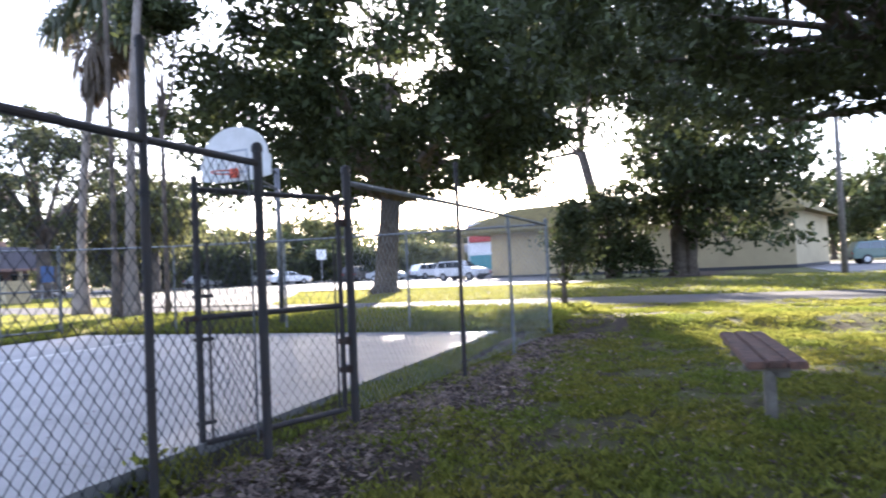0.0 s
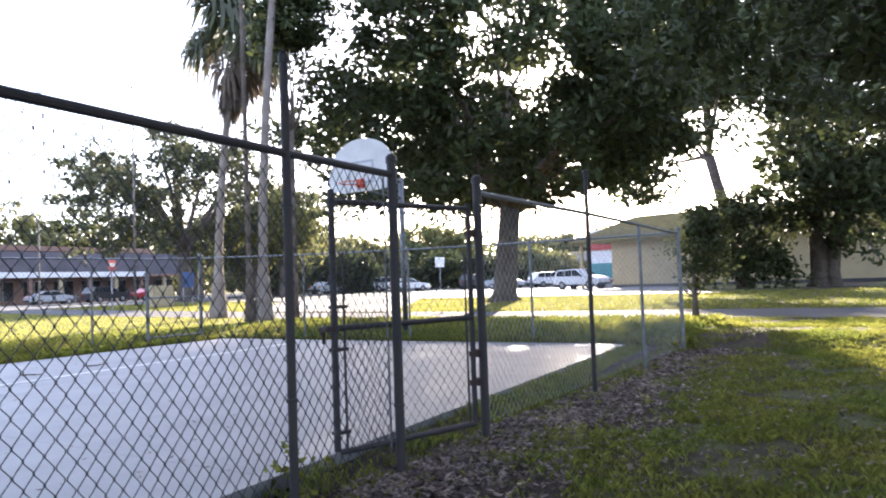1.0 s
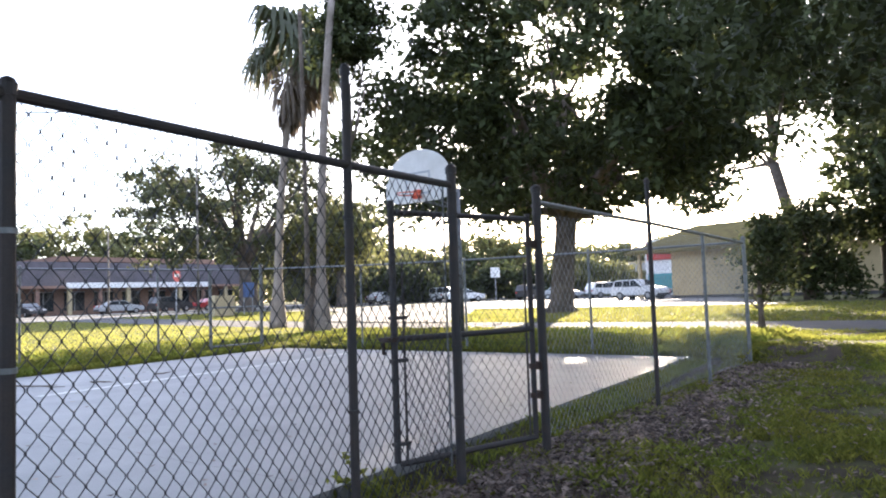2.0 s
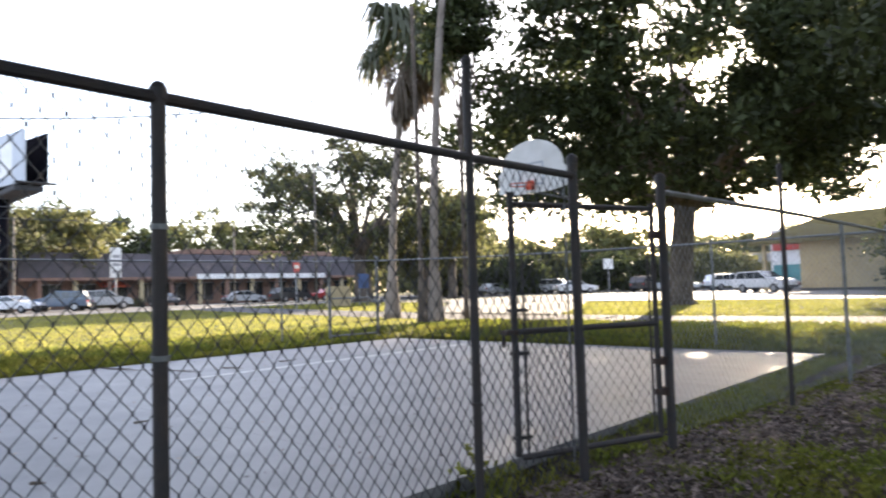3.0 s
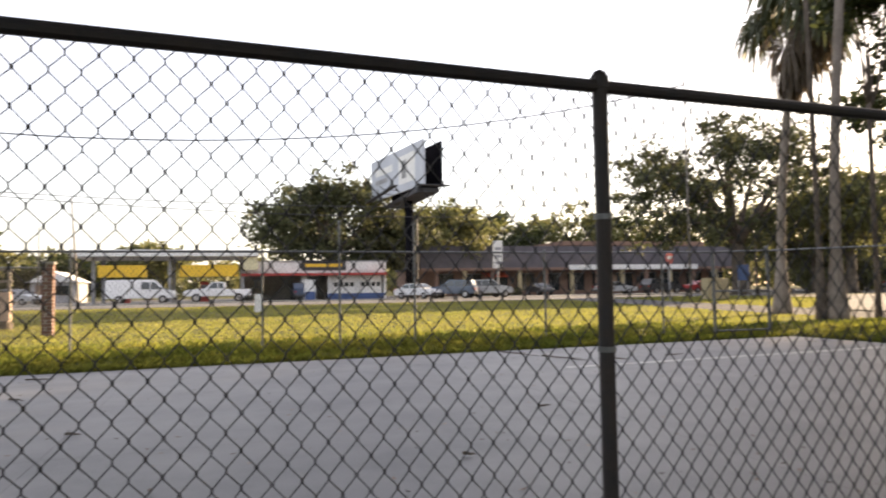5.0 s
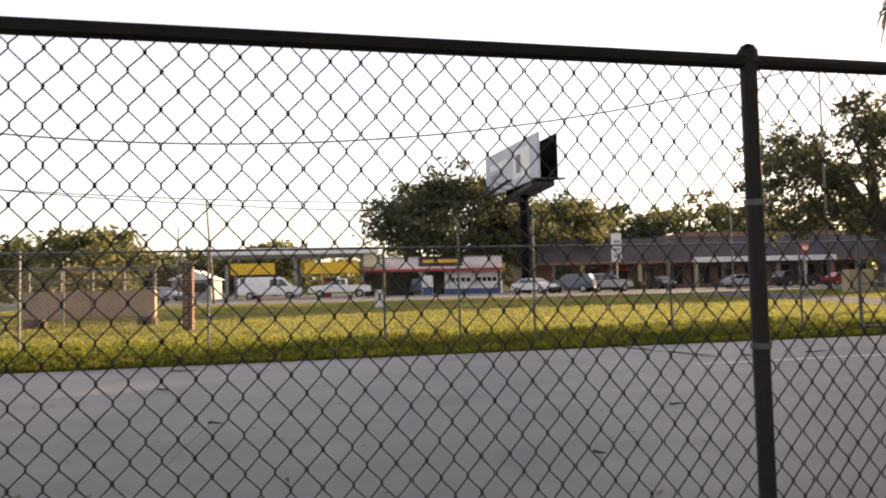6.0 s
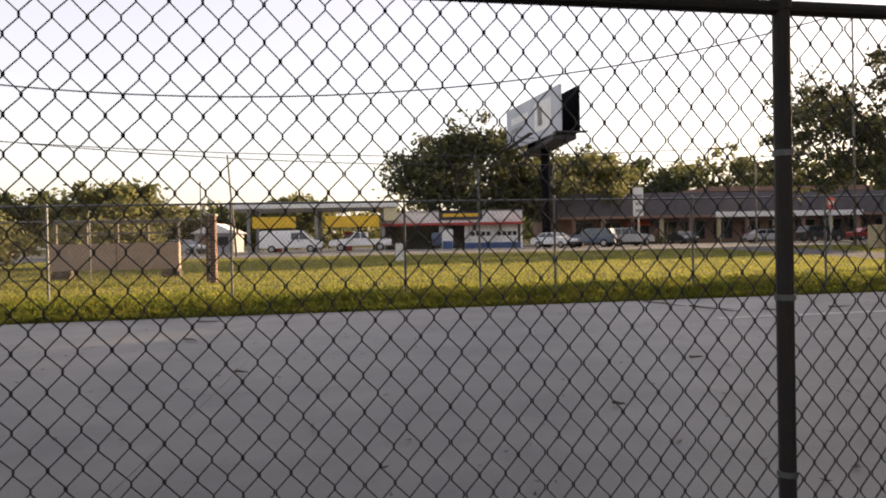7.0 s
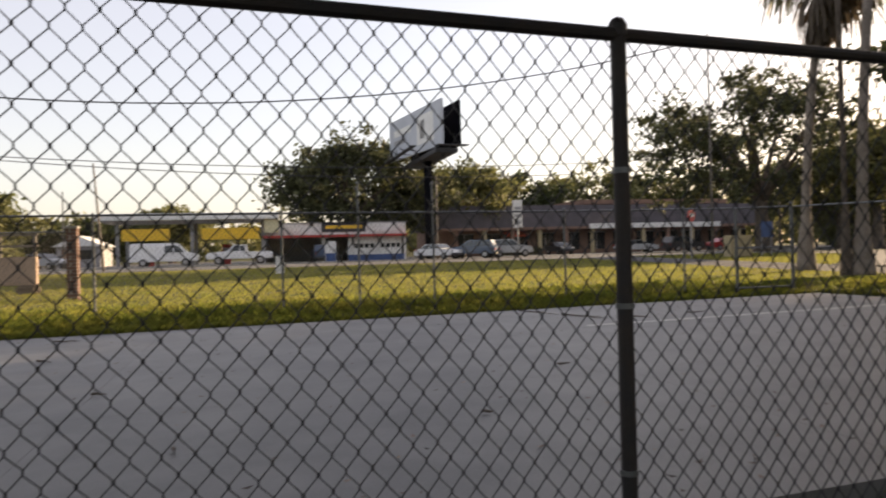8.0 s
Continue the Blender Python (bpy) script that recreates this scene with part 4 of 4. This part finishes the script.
def arcade():
    t = thing("shopping_arcade", pose(-84, 18.5, level(-84, 30)) @ Matrix.Diagonal((1, 1, 1.035, 1)), "long low brown shopping arcade with a dark shingled mansard", "shop")
    n = 44.0
    part("wall", Build().box(-12, 0, 0, 0, n, 3.4), BROWNWALL, t)
    r = Build()
    r.prism([(2.6, 3.25), (1.4, 6.0), (-12, 6.2), (-12, 3.25)], "y", -0.4, n + 0.4)
    part("mansard", r, SHINGLE, t)
    part("upper_roof", Build().box(-11, 20, 6.2, -1, n - 2, 6.8), BROWNWALL, t, "brown upper roof edge", bevel=0.05)
    part("fascia", Build().box(2.55, -0.4, 3.0, 2.75, n + 0.4, 3.3), BROWNWALL, t, "brown fascia board")
    part("sign_strip", Build().box(2.76, 19, 3.0, 2.82, n - 6, 3.62), WHITE, t, "white sign strip", bevel=0.02)
    for k in range(12):
        y = 1.6 + k * 3.6
        part("column", Build().box(2.1, y - 0.22, 0, 2.5, y + 0.22, 3.24), TAN if k % 2 else BROWNWALL, t, bevel=0.03)
        w = part("shop_window", Build().box(0.004, y + 0.5, 0.5, 0.05, y + 2.9, 2.6), GLASS, t)
        part("window_frame", Build().box(0.01, y + 1.65, 0.5, 0.09, y + 1.75, 2.6).box(0.01, y + 0.45, 2.6, 0.09, y + 2.95, 2.7), GREYP, w)
    part("awning", Build().prism([(0.05, 2.9), (1.5, 2.3), (1.5, 2.25), (0.05, 2.8)], "y", 8.2, 11.4), ORANGE, t, "orange awning")


arcade()


def hedge():
    r = np.random.default_rng(51)
    t = thing("hedge", pose(-80, 26.5, level(-80, 26)), "clipped dark hedge before the arcade", "hedge")
    p = r.uniform((-0.5, -4, 0.0), (0.5, 4, 0.95), (2600, 3))
    part("foliage", leaf_mesh("hedge_foliage", p, 0.11, LEAF, r), LEAF, t)
    for y in (-3, -1, 1, 3):
        part("stem", Build().tube([(0, y, -0.05), (0.05, y + 0.05, 0.6)], [0.03, 0.015], 6), BARK, t)


hedge()


def far_store():
    t = thing("far_store", pose(-44, 88, level(-44, 88), 0, 0, 20), "pale low store across the far car park", "shop")
    part("wall", Build().box(0, 0, 0, 38, 10, 4.5), TAN, t)
    part("sign_band", Build().box(0.0, -0.2, 3.0, 38, -0.004, 4.3), GREYP, t, bevel=0.03)
    for k, m in enumerate((REDP, BLUEP, ORANGE, WHITE)):
        part("shop_sign", Build().box(3 + 9 * k, -0.3, 3.15, 8 + 9 * k, -0.204, 4.15), m, t, bevel=0.02)
    for k in range(8):
        part("shop_window", Build().box(1 + 4.6 * k, -0.05, 0.3, 4.4 + 4.6 * k, -0.004, 2.7), GLASS, t)


far_store()


def corner_store():
    t = thing("corner_store", pose(-28.9, 80, level(-28, 80), 0, 0, -12), "store with a red sign and teal front beside the hall", "shop")
    part("wall", Build().box(0, 0, 0, 9, 10, 6.6), WHITE, t)
    part("teal_front", Build().box(0.3, -0.12, 0.3, 6.7, -0.004, 2.6), material("teal_panel", (0.10, 0.32, 0.33), 0.4), t)
    part("red_sign", Build().box(0.3, -0.2, 4.2, 8.7, -0.004, 6.2), REDP, t, "red sign band", bevel=0.03)


corner_store()


def white_house():
    t = thing("house", pose(-84, -24.2, level(-84, -24)), "small house with a low gabled roof, wall greyed for shade", "house")
    part("wall", Build().box(-7, 0, 0, 0, 4.4, 2.3), GREYP, t)
    part("roof", Build().prism([(-0.4, 2.3), (4.8, 2.3), (2.2, 3.5)], "x", -7.4, 0.4), WHITE, t, "pale metal roof")
    part("door", Build().box(0.004, 0.5, 0, 0.06, 1.4, 2.0), BROWNWALL, t)
    part("window", Build().box(0.004, 2.2, 0.9, 0.06, 3.8, 1.9), GLASS, t)


white_house()


# ---- billboard ----
def billboard():
    t = thing("billboard", pose(-70, 13.9, level(-70, 14)) @ Matrix.Diagonal((1, 1, 1.013, 1)), "tall roadside billboard with two angled faces on one dark column", "billboard")
    part("column", Build().tube([(0, 0, 0), (0, 0, 10.3)], 0.45, 16), MATTE, t, smooth=True)
    part("beam", Build().box(-7.0, -0.9, 9.9, 6.9, 1.3, 10.35), DARKP, t, "dark steel beam and catwalk", bevel=0.05)
    def face(a, b, mat, name, lab):
        d = Vector((b[0] - a[0], b[1] - a[1], 0))
        nrm = Vector((d.y, -d.x, 0)).normalized() * 0.25
        v = Build()
        for z in (10.55, 14.85):
            v.v += [(a[0], a[1], z), (b[0], b[1], z), (b[0] - nrm.x, b[1] - nrm.y, z), (a[0] - nrm.x, a[1] - nrm.y, z)]
        v.f = [(0, 1, 5, 4), (1, 2, 6, 5), (2, 3, 7, 6), (3, 0, 4, 7), (0, 3, 2, 1), (4, 5, 6, 7)]
        return part(name, v, mat, t, lab, bevel=0.03)
    f1 = face((-6.8, -2.6), (7.3, -0.4), POSTER, "poster_face", "pale printed face with blurred bars")
    face((-6.9, -0.3), (6.6, 1.5), MATTE, "rear_face", "dark back of the second face")
    d = Vector((14.1, 2.2, 0)).normalized()
    n = Vector((d.y, -d.x, 0)) * 0.02
    for k, (u0, u1, z0, z1, m) in enumerate(((1.5, 6.5, 13.0, 13.7, WHITE), (1.5, 5.0, 12.1, 12.6, GREYP), (8.2, 12.4, 11.3, 14.1, WHITE), (9.0, 10.2, 11.8, 13.6, GREYP))):
        b = Build()
        for z in (z0, z1):
            for u, s in ((u0, 1), (u1, 1), (u1, 0.3), (u0, 0.3)):
                b.v.append((-6.8 + d.x * u + n.x * s, -2.6 + d.y * u + n.y * s, z))
        b.f = [(0, 1, 5, 4), (1, 2, 6, 5), (2, 3, 7, 6), (3, 0, 4, 7), (0, 3, 2, 1), (4, 5, 6, 7)]
        part("printed_bar", b, m, f1)
    part("catwalk", Build().box(-6.5, -3.4, 10.32, 7.6, -2.9, 10.4).box(6.6, -0.9, 10.5, 7.6, 2.2, 10.58), DARKP, t)
    for x in (-5, -2, 1, 4):
        part("lamp_arm", Build().tube([(x, -1.5 - 0.5, 10.4), (x, -3.6, 10.5), (x, -3.8, 10.75)], 0.04, 6), DARKP, t)


billboard()


# ---- signs, poles and wires ----
def pylon_sign():
    t = thing("pylon_sign", pose(-69, 23.2, level(-69, 23)), "tall narrow white pylon sign by the arcade", "sign")
    part("post", Build().tube([(0, 0, 0), (0, 0, 3.1)], 0.09, 10), GREYP, t)
    p = part("panel", Build().box(-0.15, -0.5, 3.0, 0.15, 0.5, 5.9), WHITE, t, bevel=0.03)
    for z in (3.4, 4.1, 4.9):
        part("lettering_bar", Build().box(0.154, -0.34, z, 0.165, 0.34, z + 0.3), GREYP, p)


pylon_sign()


def stop_sign():
    t = thing("stop_sign", pose(-35.6, 21.5, level(-35, 21), 0, 0, 24), "red octagonal road sign on a grey post", "road sign")
    part("post", Build().box(-0.03, -0.03, -0.05, 0.03, 0.03, 3.0), GREYP, t)
    o = [(0.41 * math.cos(radians(22.5 + 45 * k)), 2.62 + 0.41 * math.sin(radians(22.5 + 45 * k))) for k in range(8)]
    p = part("plate", Build().prism(o, "x", 0.034, 0.05), SIGNRED, t)
    part("lettering_bar", Build().box(0.052, -0.24, 2.52, 0.056, 0.24, 2.72), WHITE, p)


stop_sign()


def boxes():
    t = thing("utility_cabinet", pose(-36, 25.0, level(-36, 25)), "beige roadside utility cabinet", "cabinet")
    b = part("body", Build().box(-0.4, -0.75, 0, 0.4, 0.75, 1.35), TAN, t, bevel=0.05)
    part("door", Build().box(0.404, -0.68, 0.1, 0.425, 0.68, 1.25), TAN, b, bevel=0.01)
    t = thing("notice_sign", pose(-36.5, 27.5, level(-36, 27)), "blue notice sign on two posts", "sign")
    for y in (-0.35, 0.35):
        part("post", Build().tube([(0, y, 0), (0, y, 2.2)], 0.035, 8), GREYP, t)
    part("panel", Build().box(0.04, -0.45, 1.2, 0.07, 0.45, 2.2), BLUEP, t, bevel=0.01)
    t = thing("marker_post", pose(-33, -2.6, level(-33, -2.6)), "short white marker post on the verge", "marker")
    part("shaft", Build().box(-0.09, -0.20, -0.05, 0.09, 0.20, 0.85), WHITE, t, bevel=0.02)
    t = thing("lot_sign", pose(-40, 64, level(-40, 64)), "white sign on a post in the far car park", "sign")
    part("post", Build().tube([(0, 0, 0), (0, 0, 3.4)], 0.05, 8), GREYP, t)
    part("panel", Build().box(-0.05, -0.9, 2.6, 0.05, 0.9, 3.7), WHITE, t, bevel=0.02)


boxes()


def pole(x, y, h, r, label, lean=0.0, arm=True):
    t = thing("utility_pole", pose(x, y, level(x, y) - 0.1), label, "pole", "utility poles")
    part("shaft", Build().tube([(0, 0, 0), (0, lean, h)], [r, r * 0.65], 10), POSTWOOD, t, smooth=True)
    if arm:
        a = part("crossarm", Build().box(-0.06, lean - 1.0, h - 0.7, 0.06, lean + 1.0, h - 0.55), POSTWOOD, t, bevel=0.01)
        for s in (-0.85, 0.85):
            part("insulator", Build().tube([(0, lean + s, h - 0.55), (0, lean + s, h - 0.4)], 0.05, 8), GREYP, a)


pole(-50, -13.4, 7.3, 0.09, "slim leaning street pole", lean=-0.5, arm=False)
pole(-62, -18.5, 6.5, 0.07, "thin lamp pole beyond the street", arm=False)
pole(-64, 33.0, 8.0, 0.10, "slim grey street pole before the arcade", arm=False)
pole(-58, 46.5, 9.5, 0.13, "dark wooden utility pole by the arcade", arm=False)
pole(6.9, 33.0, 9.5, 0.15, "dark wooden utility pole by the lot", arm=True)
pole(-66, 13.7, 8.2, 0.11, "pale street pole beside the billboard", arm=False)
pole(-42, -52, 16.2, 0.17, "wooden utility pole far along the street")
pole(-42, 27.5, 15.7, 0.085, "tall thin utility pole before the oak", arm=False)


def wire(x, y0, y1, low_y, low_z, curve, label, r):
    """A slung cable: a shallow bow with its lowest point at low_y."""
    n = 40
    pts = [(x, y0 + (y1 - y0) * k / n, low_z + curve * (y0 + (y1 - y0) * k / n - low_y) ** 2) for k in range(n + 1)]
    tagged(part("overhead_wire", Build().tube(pts, r, 5), DARKP), label, "cable", "overhead wires")


wire(-42, -52, 27.5, -11.5, 9.97, 0.0037, "black overhead cable slung along the street", 0.045)
wire(-42, -52, 27.5, 2.0, 6.35, 0.0014, "thin black overhead cable slung along the street", 0.026)
wire(-42, -52, 27.5, 6.0, 5.75, 0.0017, "lower thin overhead cable along the street", 0.026)


# ---- park sign and pillar beyond the court ----
def park_board():
    t = thing("park_sign", pose(-22, -12.15, level(-22, -12)), "wide tan sign board on stone feet with a dark rail above", "sign")
    part("board", Build().box(-0.12, -2.05, 0.27, 0.12, 1.95, 1.13), SIGNBOARD, t, bevel=0.02)
    part("seam", Build().box(0.122, -0.015, 0.27, 0.13, 0.015, 1.13), BROWNWALL, t)
    for y in (-1.7, 1.7):
        part("foot", Build().box(-0.3, y - 0.28, -0.15, 0.3, y + 0.28, 0.268), BARK, t, "rough brown stone foot", bevel=0.06)
    for y in (-1.9, -0.95, 0, 0.95, 1.9):
        part("upright", Build().box(-0.04, y - 0.04, 1.13, 0.04, y + 0.04, 1.78), POSTWOOD, t)
    for z in (1.42, 1.76):
        part("rail", Build().box(-0.03, -1.98, z, 0.03, 1.98, z + 0.07), POSTWOOD, t)
    t = thing("brick_pillar", pose(-17.4, -8.22, level(-17, -8)), "square red-brown brick gate pillar", "pillar")
    for k in range(21):
        for j in range(4):
            o = part("brick", Build().box(-0.125, 0.055, k * 0.085, 0.048 if k % 2 else 0.01, 0.125, k * 0.085 + 0.075), BRICKP, t, bevel=0.004)
            o.matrix_local = Matrix.Rotation(radians(j * 90), 4, "Z")
    part("core", Build().box(-0.11, -0.11, -0.1, 0.11, 0.11, 1.785), KERB, t)
    part("coping", Build().box(-0.16, -0.16, 1.785, 0.16, 0.16, 1.84), KERB, t, bevel=0.015)


park_board()


# ---- court markings, twigs, litter, grass ----
def line_strip(points, width, name, label):
    b = Build()
    for i, (x, y) in enumerate(points):
        j = min(i + 1, len(points) - 1)
        d = Vector((points[j][0] - points[max(j - 1, 0)][0], points[j][1] - points[max(j - 1, 0)][1], 0)).normalized()
        s = Vector((-d.y, d.x, 0)) * width / 2
        b.v += [(x + s.x, y + s.y, 0.004), (x - s.x, y - s.y, 0.004)]
    b.f = [(2 * i, 2 * i + 1, 2 * i + 3, 2 * i + 2) for i in range(len(points) - 1)]
    return tagged(part(name, b, FADED), label, "marking", "court lines", kind="structure")


FADED = material("faded_line_paint", (0.55, 0.54, 0.50), 0.7, (0.36, 0.36, 0.36), 5, 60, 0.1, contrast=(0.45, 0.6))
line_strip([(-6.75, 0.5), (-6.95, 2.5), (-7.2, 5.0), (-7.4, 6.75)], 0.13, "court_line", "faded white lane line on the court")


def court_litter():
    n = 420
    y = rng2.uniform(-8, 7.3, n)
    x = court_near(y) - 0.1 - rng2.random(n) ** 1.3 * 9.0
    a, s = rng2.uniform(0, 6.28, n), rng2.uniform(0.012, 0.035, n)
    z = 0.006 + 0.012 * rng2.random(n)
    ux, uy, vx, vy = np.cos(a) * s, np.sin(a) * s, -np.sin(a) * s * 0.45, np.cos(a) * s * 0.45
    v = np.stack([np.stack([x - ux, y - uy, z], -1), np.stack([x + vx, y + vy, z * 0.7], -1), np.stack([x + ux, y + uy, z + 0.006], -1), np.stack([x - vx, y - vy, z * 0.7], -1)], 1).reshape(-1, 3)
    tagged(part("court_leaves", soup("court_leaves", v, np.arange(4 * n).reshape(-1, 4), LITTER), LITTER), "scattered dry leaves on the court", "leaf litter", kind="stuff")


rng2 = np.random.default_rng(31)
court_litter()


def twig(x, y, ang, ln, seed):
    rng = random.Random(seed)
    t = thing("twig", pose(x, y, 0.004, 0, 0, ang), "dry dark fallen twig on the court", "twig", "fallen twigs")
    p = [(ln * k / 5, rng.uniform(-0.03, 0.03) * ln, 0.012 + 0.01 * rng.random()) for k in range(6)]
    part("stem", Build().tube(p, [0.012, 0.011, 0.010, 0.008, 0.006, 0.003], 5), BARK, t)
    for k in (2, 3):
        q = p[k]
        part("side_shoot", Build().tube([q, (q[0] + 0.15 * ln, q[1] + rng.choice((-1, 1)) * 0.12 * ln, 0.02)], [0.007, 0.003], 5), BARK, t)


for k, (x, y, a, ln) in enumerate(((-9.5, 0.5, 12, 1.2), (-8.35, 0.85, 16, 1.0), (-7.6, 1.6, 20, 0.4), (-8.2, -6.5, 80, 0.35), (-6.3, -6.2, 40, 0.3), (-3.9, -5.2, 70, 0.13), (-3.8, -1.25, 80, 0.12), (-1.95, -4.4, 10, 0.07), (-7.6, 2.6, 100, 0.4), (-2.2, -2.5, 50, 0.09))):
    twig(x, y, a, ln, k)


def blades(name, xs, ys, tall, wide, rng, mat, label, zs=None, per=4):
    """Tufts of narrow bent blades."""
    n = len(xs)
    own = np.repeat(np.arange(n), per)
    m = n * per
    a = rng.uniform(0, 2 * np.pi, m)
    h = tall[own] * rng.uniform(0.55, 1.2, m)
    bx = xs[own] + rng.normal(size=m) * 0.022
    by = ys[own] + rng.normal(size=m) * 0.022
    bz = (zs[own] if zs is not None else np.array([level(x, y) for x, y in zip(xs, ys)])[own]) - 0.012
    lean_ = rng.uniform(0.2, 1.0, m) * h
    la = rng.uniform(0, 2 * np.pi, m)
    dx, dy = np.cos(a) * wide, np.sin(a) * wide
    v = np.stack([np.stack([bx - dx, by - dy, bz], -1), np.stack([bx + dx, by + dy, bz], -1),
                  np.stack([bx + np.cos(la) * lean_ * 0.35 + dx * 0.6, by + np.sin(la) * lean_ * 0.35 + dy * 0.6, bz + h * 0.7], -1),
                  np.stack([bx + np.cos(la) * lean_, by + np.sin(la) * lean_, bz + h], -1)], 1).reshape(-1, 3)
    f = np.arange(4 * m).reshape(-1, 4)
    tagged(part(name, soup(name, v, f, mat), mat), label, "grass", kind="stuff")


def patch(x, y):
    return noise.noise(Vector((x * 0.8, y * 0.8, 4.0))) + 0.5 * noise.noise(Vector((x * 2.7, y * 2.7, 1.0)))


rng = np.random.default_rng(77)
# lawn on the camera's side, thinner on the bare soil by the fence
cx = np.concatenate([rng.uniform(-0.3, 9.5, 90000), rng.uniform(-0.3, 10.5, 60000)])
cy = np.concatenate([-2.5 + 15.3 * rng.random(90000) ** 1.3 - 2.5 * rng.random(90000) ** 2, -1.5 - 13.0 * rng.random(60000) ** 1.3])
bare = np.array([patch(x, y) for x, y in zip(cx, cy)])
soil = np.clip(1.25 - cx / 0.9, 0, 1) * (cy < 7.2)
keep = (bare > -0.28 + 0.75 * soil + 0.25 * rng.random(len(cx))) | (rng.random(len(cx)) < 0.10)
cx, cy = cx[keep], cy[keep]
cz = np.array([level(x, y) + noise.noise(Vector((x * 0.9, y * 0.9, 0))) * 0.03 if -0.2 < x < 9 and -6 < y < 13 else level(x, y) for x, y in zip(cx, cy)])
blades("lawn_grass", cx, cy, rng.uniform(0.028, 0.065, len(cx)), 0.0032, rng, BLADE, "short patchy green grass blades", cz, per=6)
# rough grass round the court's edges
ex = np.concatenate([rng.uniform(-12.5, -0.3, 14000), np.zeros(16000)])
ey = np.concatenate([7.62 + rng.random(14000) ** 1.6 * 5.0, rng.uniform(-16, 7.6, 16000)])
side = court_far(ey[14000:]) - 0.05 - rng.random(16000) ** 1.8 * 3.5
ex[14000:] = side
blades("verge_grass", ex, ey, rng.uniform(0.06, 0.15, len(ex)), 0.008, rng, BLADE, "rough green grass round the court's edge")
# lawn between the court and the street, in coarser tufts with distance
fx = -10.9 - 33 * rng.random(80000) ** 1.5
fy = rng.uniform(-24, 20, 80000)
ok = fy < 12.3 + 0.17 * np.maximum(0, -fx - 8)
fx, fy = fx[ok], fy[ok]
blades("far_lawn_grass", fx, fy, rng.uniform(0.04, 0.085, len(fx)), 0.010, rng, SUNGRASS, "lawn grass coloured sunlit, between the court and the street", per=3)
ix, iy = rng.uniform(-45, 16, 56000), 16.5 + 20 * rng.random(56000) ** 1.4
ok = iy > np.array([road_far(x) for x in ix]) + 0.1
ok &= ~((ix < -12.4 - 0.6 * (iy - 17)) & (ix > -21.6 - 0.95 * (iy - 18.5))) & ~((iy > 32.8) & (ix < -4.5))
east = ok & (ix > -4)
ok &= ix <= -4
blades("island_grass", ix[ok], iy[ok], rng.uniform(0.05, 0.11, ok.sum()), 0.014, rng, SUNGRASS, "grass coloured sunlit round the oak", per=3)
blades("strip_grass", ix[east], iy[east], rng.uniform(0.04, 0.09, east.sum()), 0.010, rng, BLADE, "green grass strip between the drive and the hall", per=3)
gx = rng.uniform(-0.25, 0.12, 5000)
gy = rng.uniform(-3.4, 7.3, 5000)
ok = (gx > court_near(gy) + 0.02) & ((gy > 1.6) | (rng.random(5000) < 0.45))
gx2 = court_near(gy) + 0.03 + rng.random(5000) * 0.35
gx = np.where(rng.random(5000) < 0.6, gx2, gx)
ok &= gx > court_near(gy) + 0.01
blades("fence_grass", gx[ok], gy[ok], rng.uniform(0.02, 0.07, ok.sum()), 0.004, rng, BLADE, "weedy grass growing along the fence line")


def litter():
    n = 42000
    x = np.abs(rng.normal(size=n)) * 0.5 - 0.12
    y = rng.uniform(-9.0, 7.4, n)
    far_y = (rng.random(n) < 0.14)
    x = np.where(far_y, rng.uniform(0, 4.5, n), x)
    y = np.where(far_y, rng.uniform(-8, 6, n), y)
    ok_ = x > court_near(y) + 0.02
    x, y = x[ok_], y[ok_]
    z = np.array([level(a, b) + noise.noise(Vector((a * 0.9, b * 0.9, 0))) * 0.03 if a > -0.2 else level(a, b) for a, b in zip(x, y)]) + 0.012 + 0.02 * rng.random(len(x))
    m = len(x)
    a = rng.uniform(0, 2 * np.pi, m)
    s = rng.uniform(0.010, 0.034, m)
    tx, ty = rng.normal(size=m) * 0.35, rng.normal(size=m) * 0.35
    ux, uy, vx, vy = np.cos(a) * s, np.sin(a) * s, -np.sin(a) * s * 0.5, np.cos(a) * s * 0.5
    v = np.stack([np.stack([x - ux, y - uy, z - tx * s], -1), np.stack([x + vx, y + vy, z + ty * s * 0.5], -1), np.stack([x + ux, y + uy, z + tx * s], -1), np.stack([x - vx, y - vy, z - ty * s * 0.5], -1)], 1).reshape(-1, 3)
    me = soup("leaf_litter", v, np.arange(4 * m).reshape(-1, 4), LITTER)
    tagged(part("leaf_litter", me, LITTER), "dry brown fallen leaves along the fence", "leaf litter", kind="stuff")


litter()


def weed(x, y, seed, h=0.4):
    r = np.random.default_rng(seed)
    t = thing("weed", pose(x, y, level(x, y)), "leafy green weed at the foot of the gate", "weed", "weeds")
    b, pts = Build(), []
    for k in range(9):
        e = np.array([r.normal() * 0.13, r.normal() * 0.13, h * r.uniform(0.5, 1.1)])
        b.tube([(0, 0, -0.02), tuple(e * [0.4, 0.4, 0.6]), tuple(e)], [0.004, 0.003, 0.0015], 4)
        pts += [e * s + r.normal(size=3) * 0.025 for s in r.uniform(0.3, 1.0, 14)]
    part("stem", b, BLADE, t)
    part("foliage", leaf_mesh("foliage", np.array(pts), 0.035, BLADE, r), BLADE, t)


for k, (x, y, h) in enumerate(((-0.16, -0.62, 0.26), (-0.1, -0.9, 0.14), (-0.12, 6.9, 0.2), (0.05, 7.4, 0.22))):
    weed(x, y, 200 + k, h)
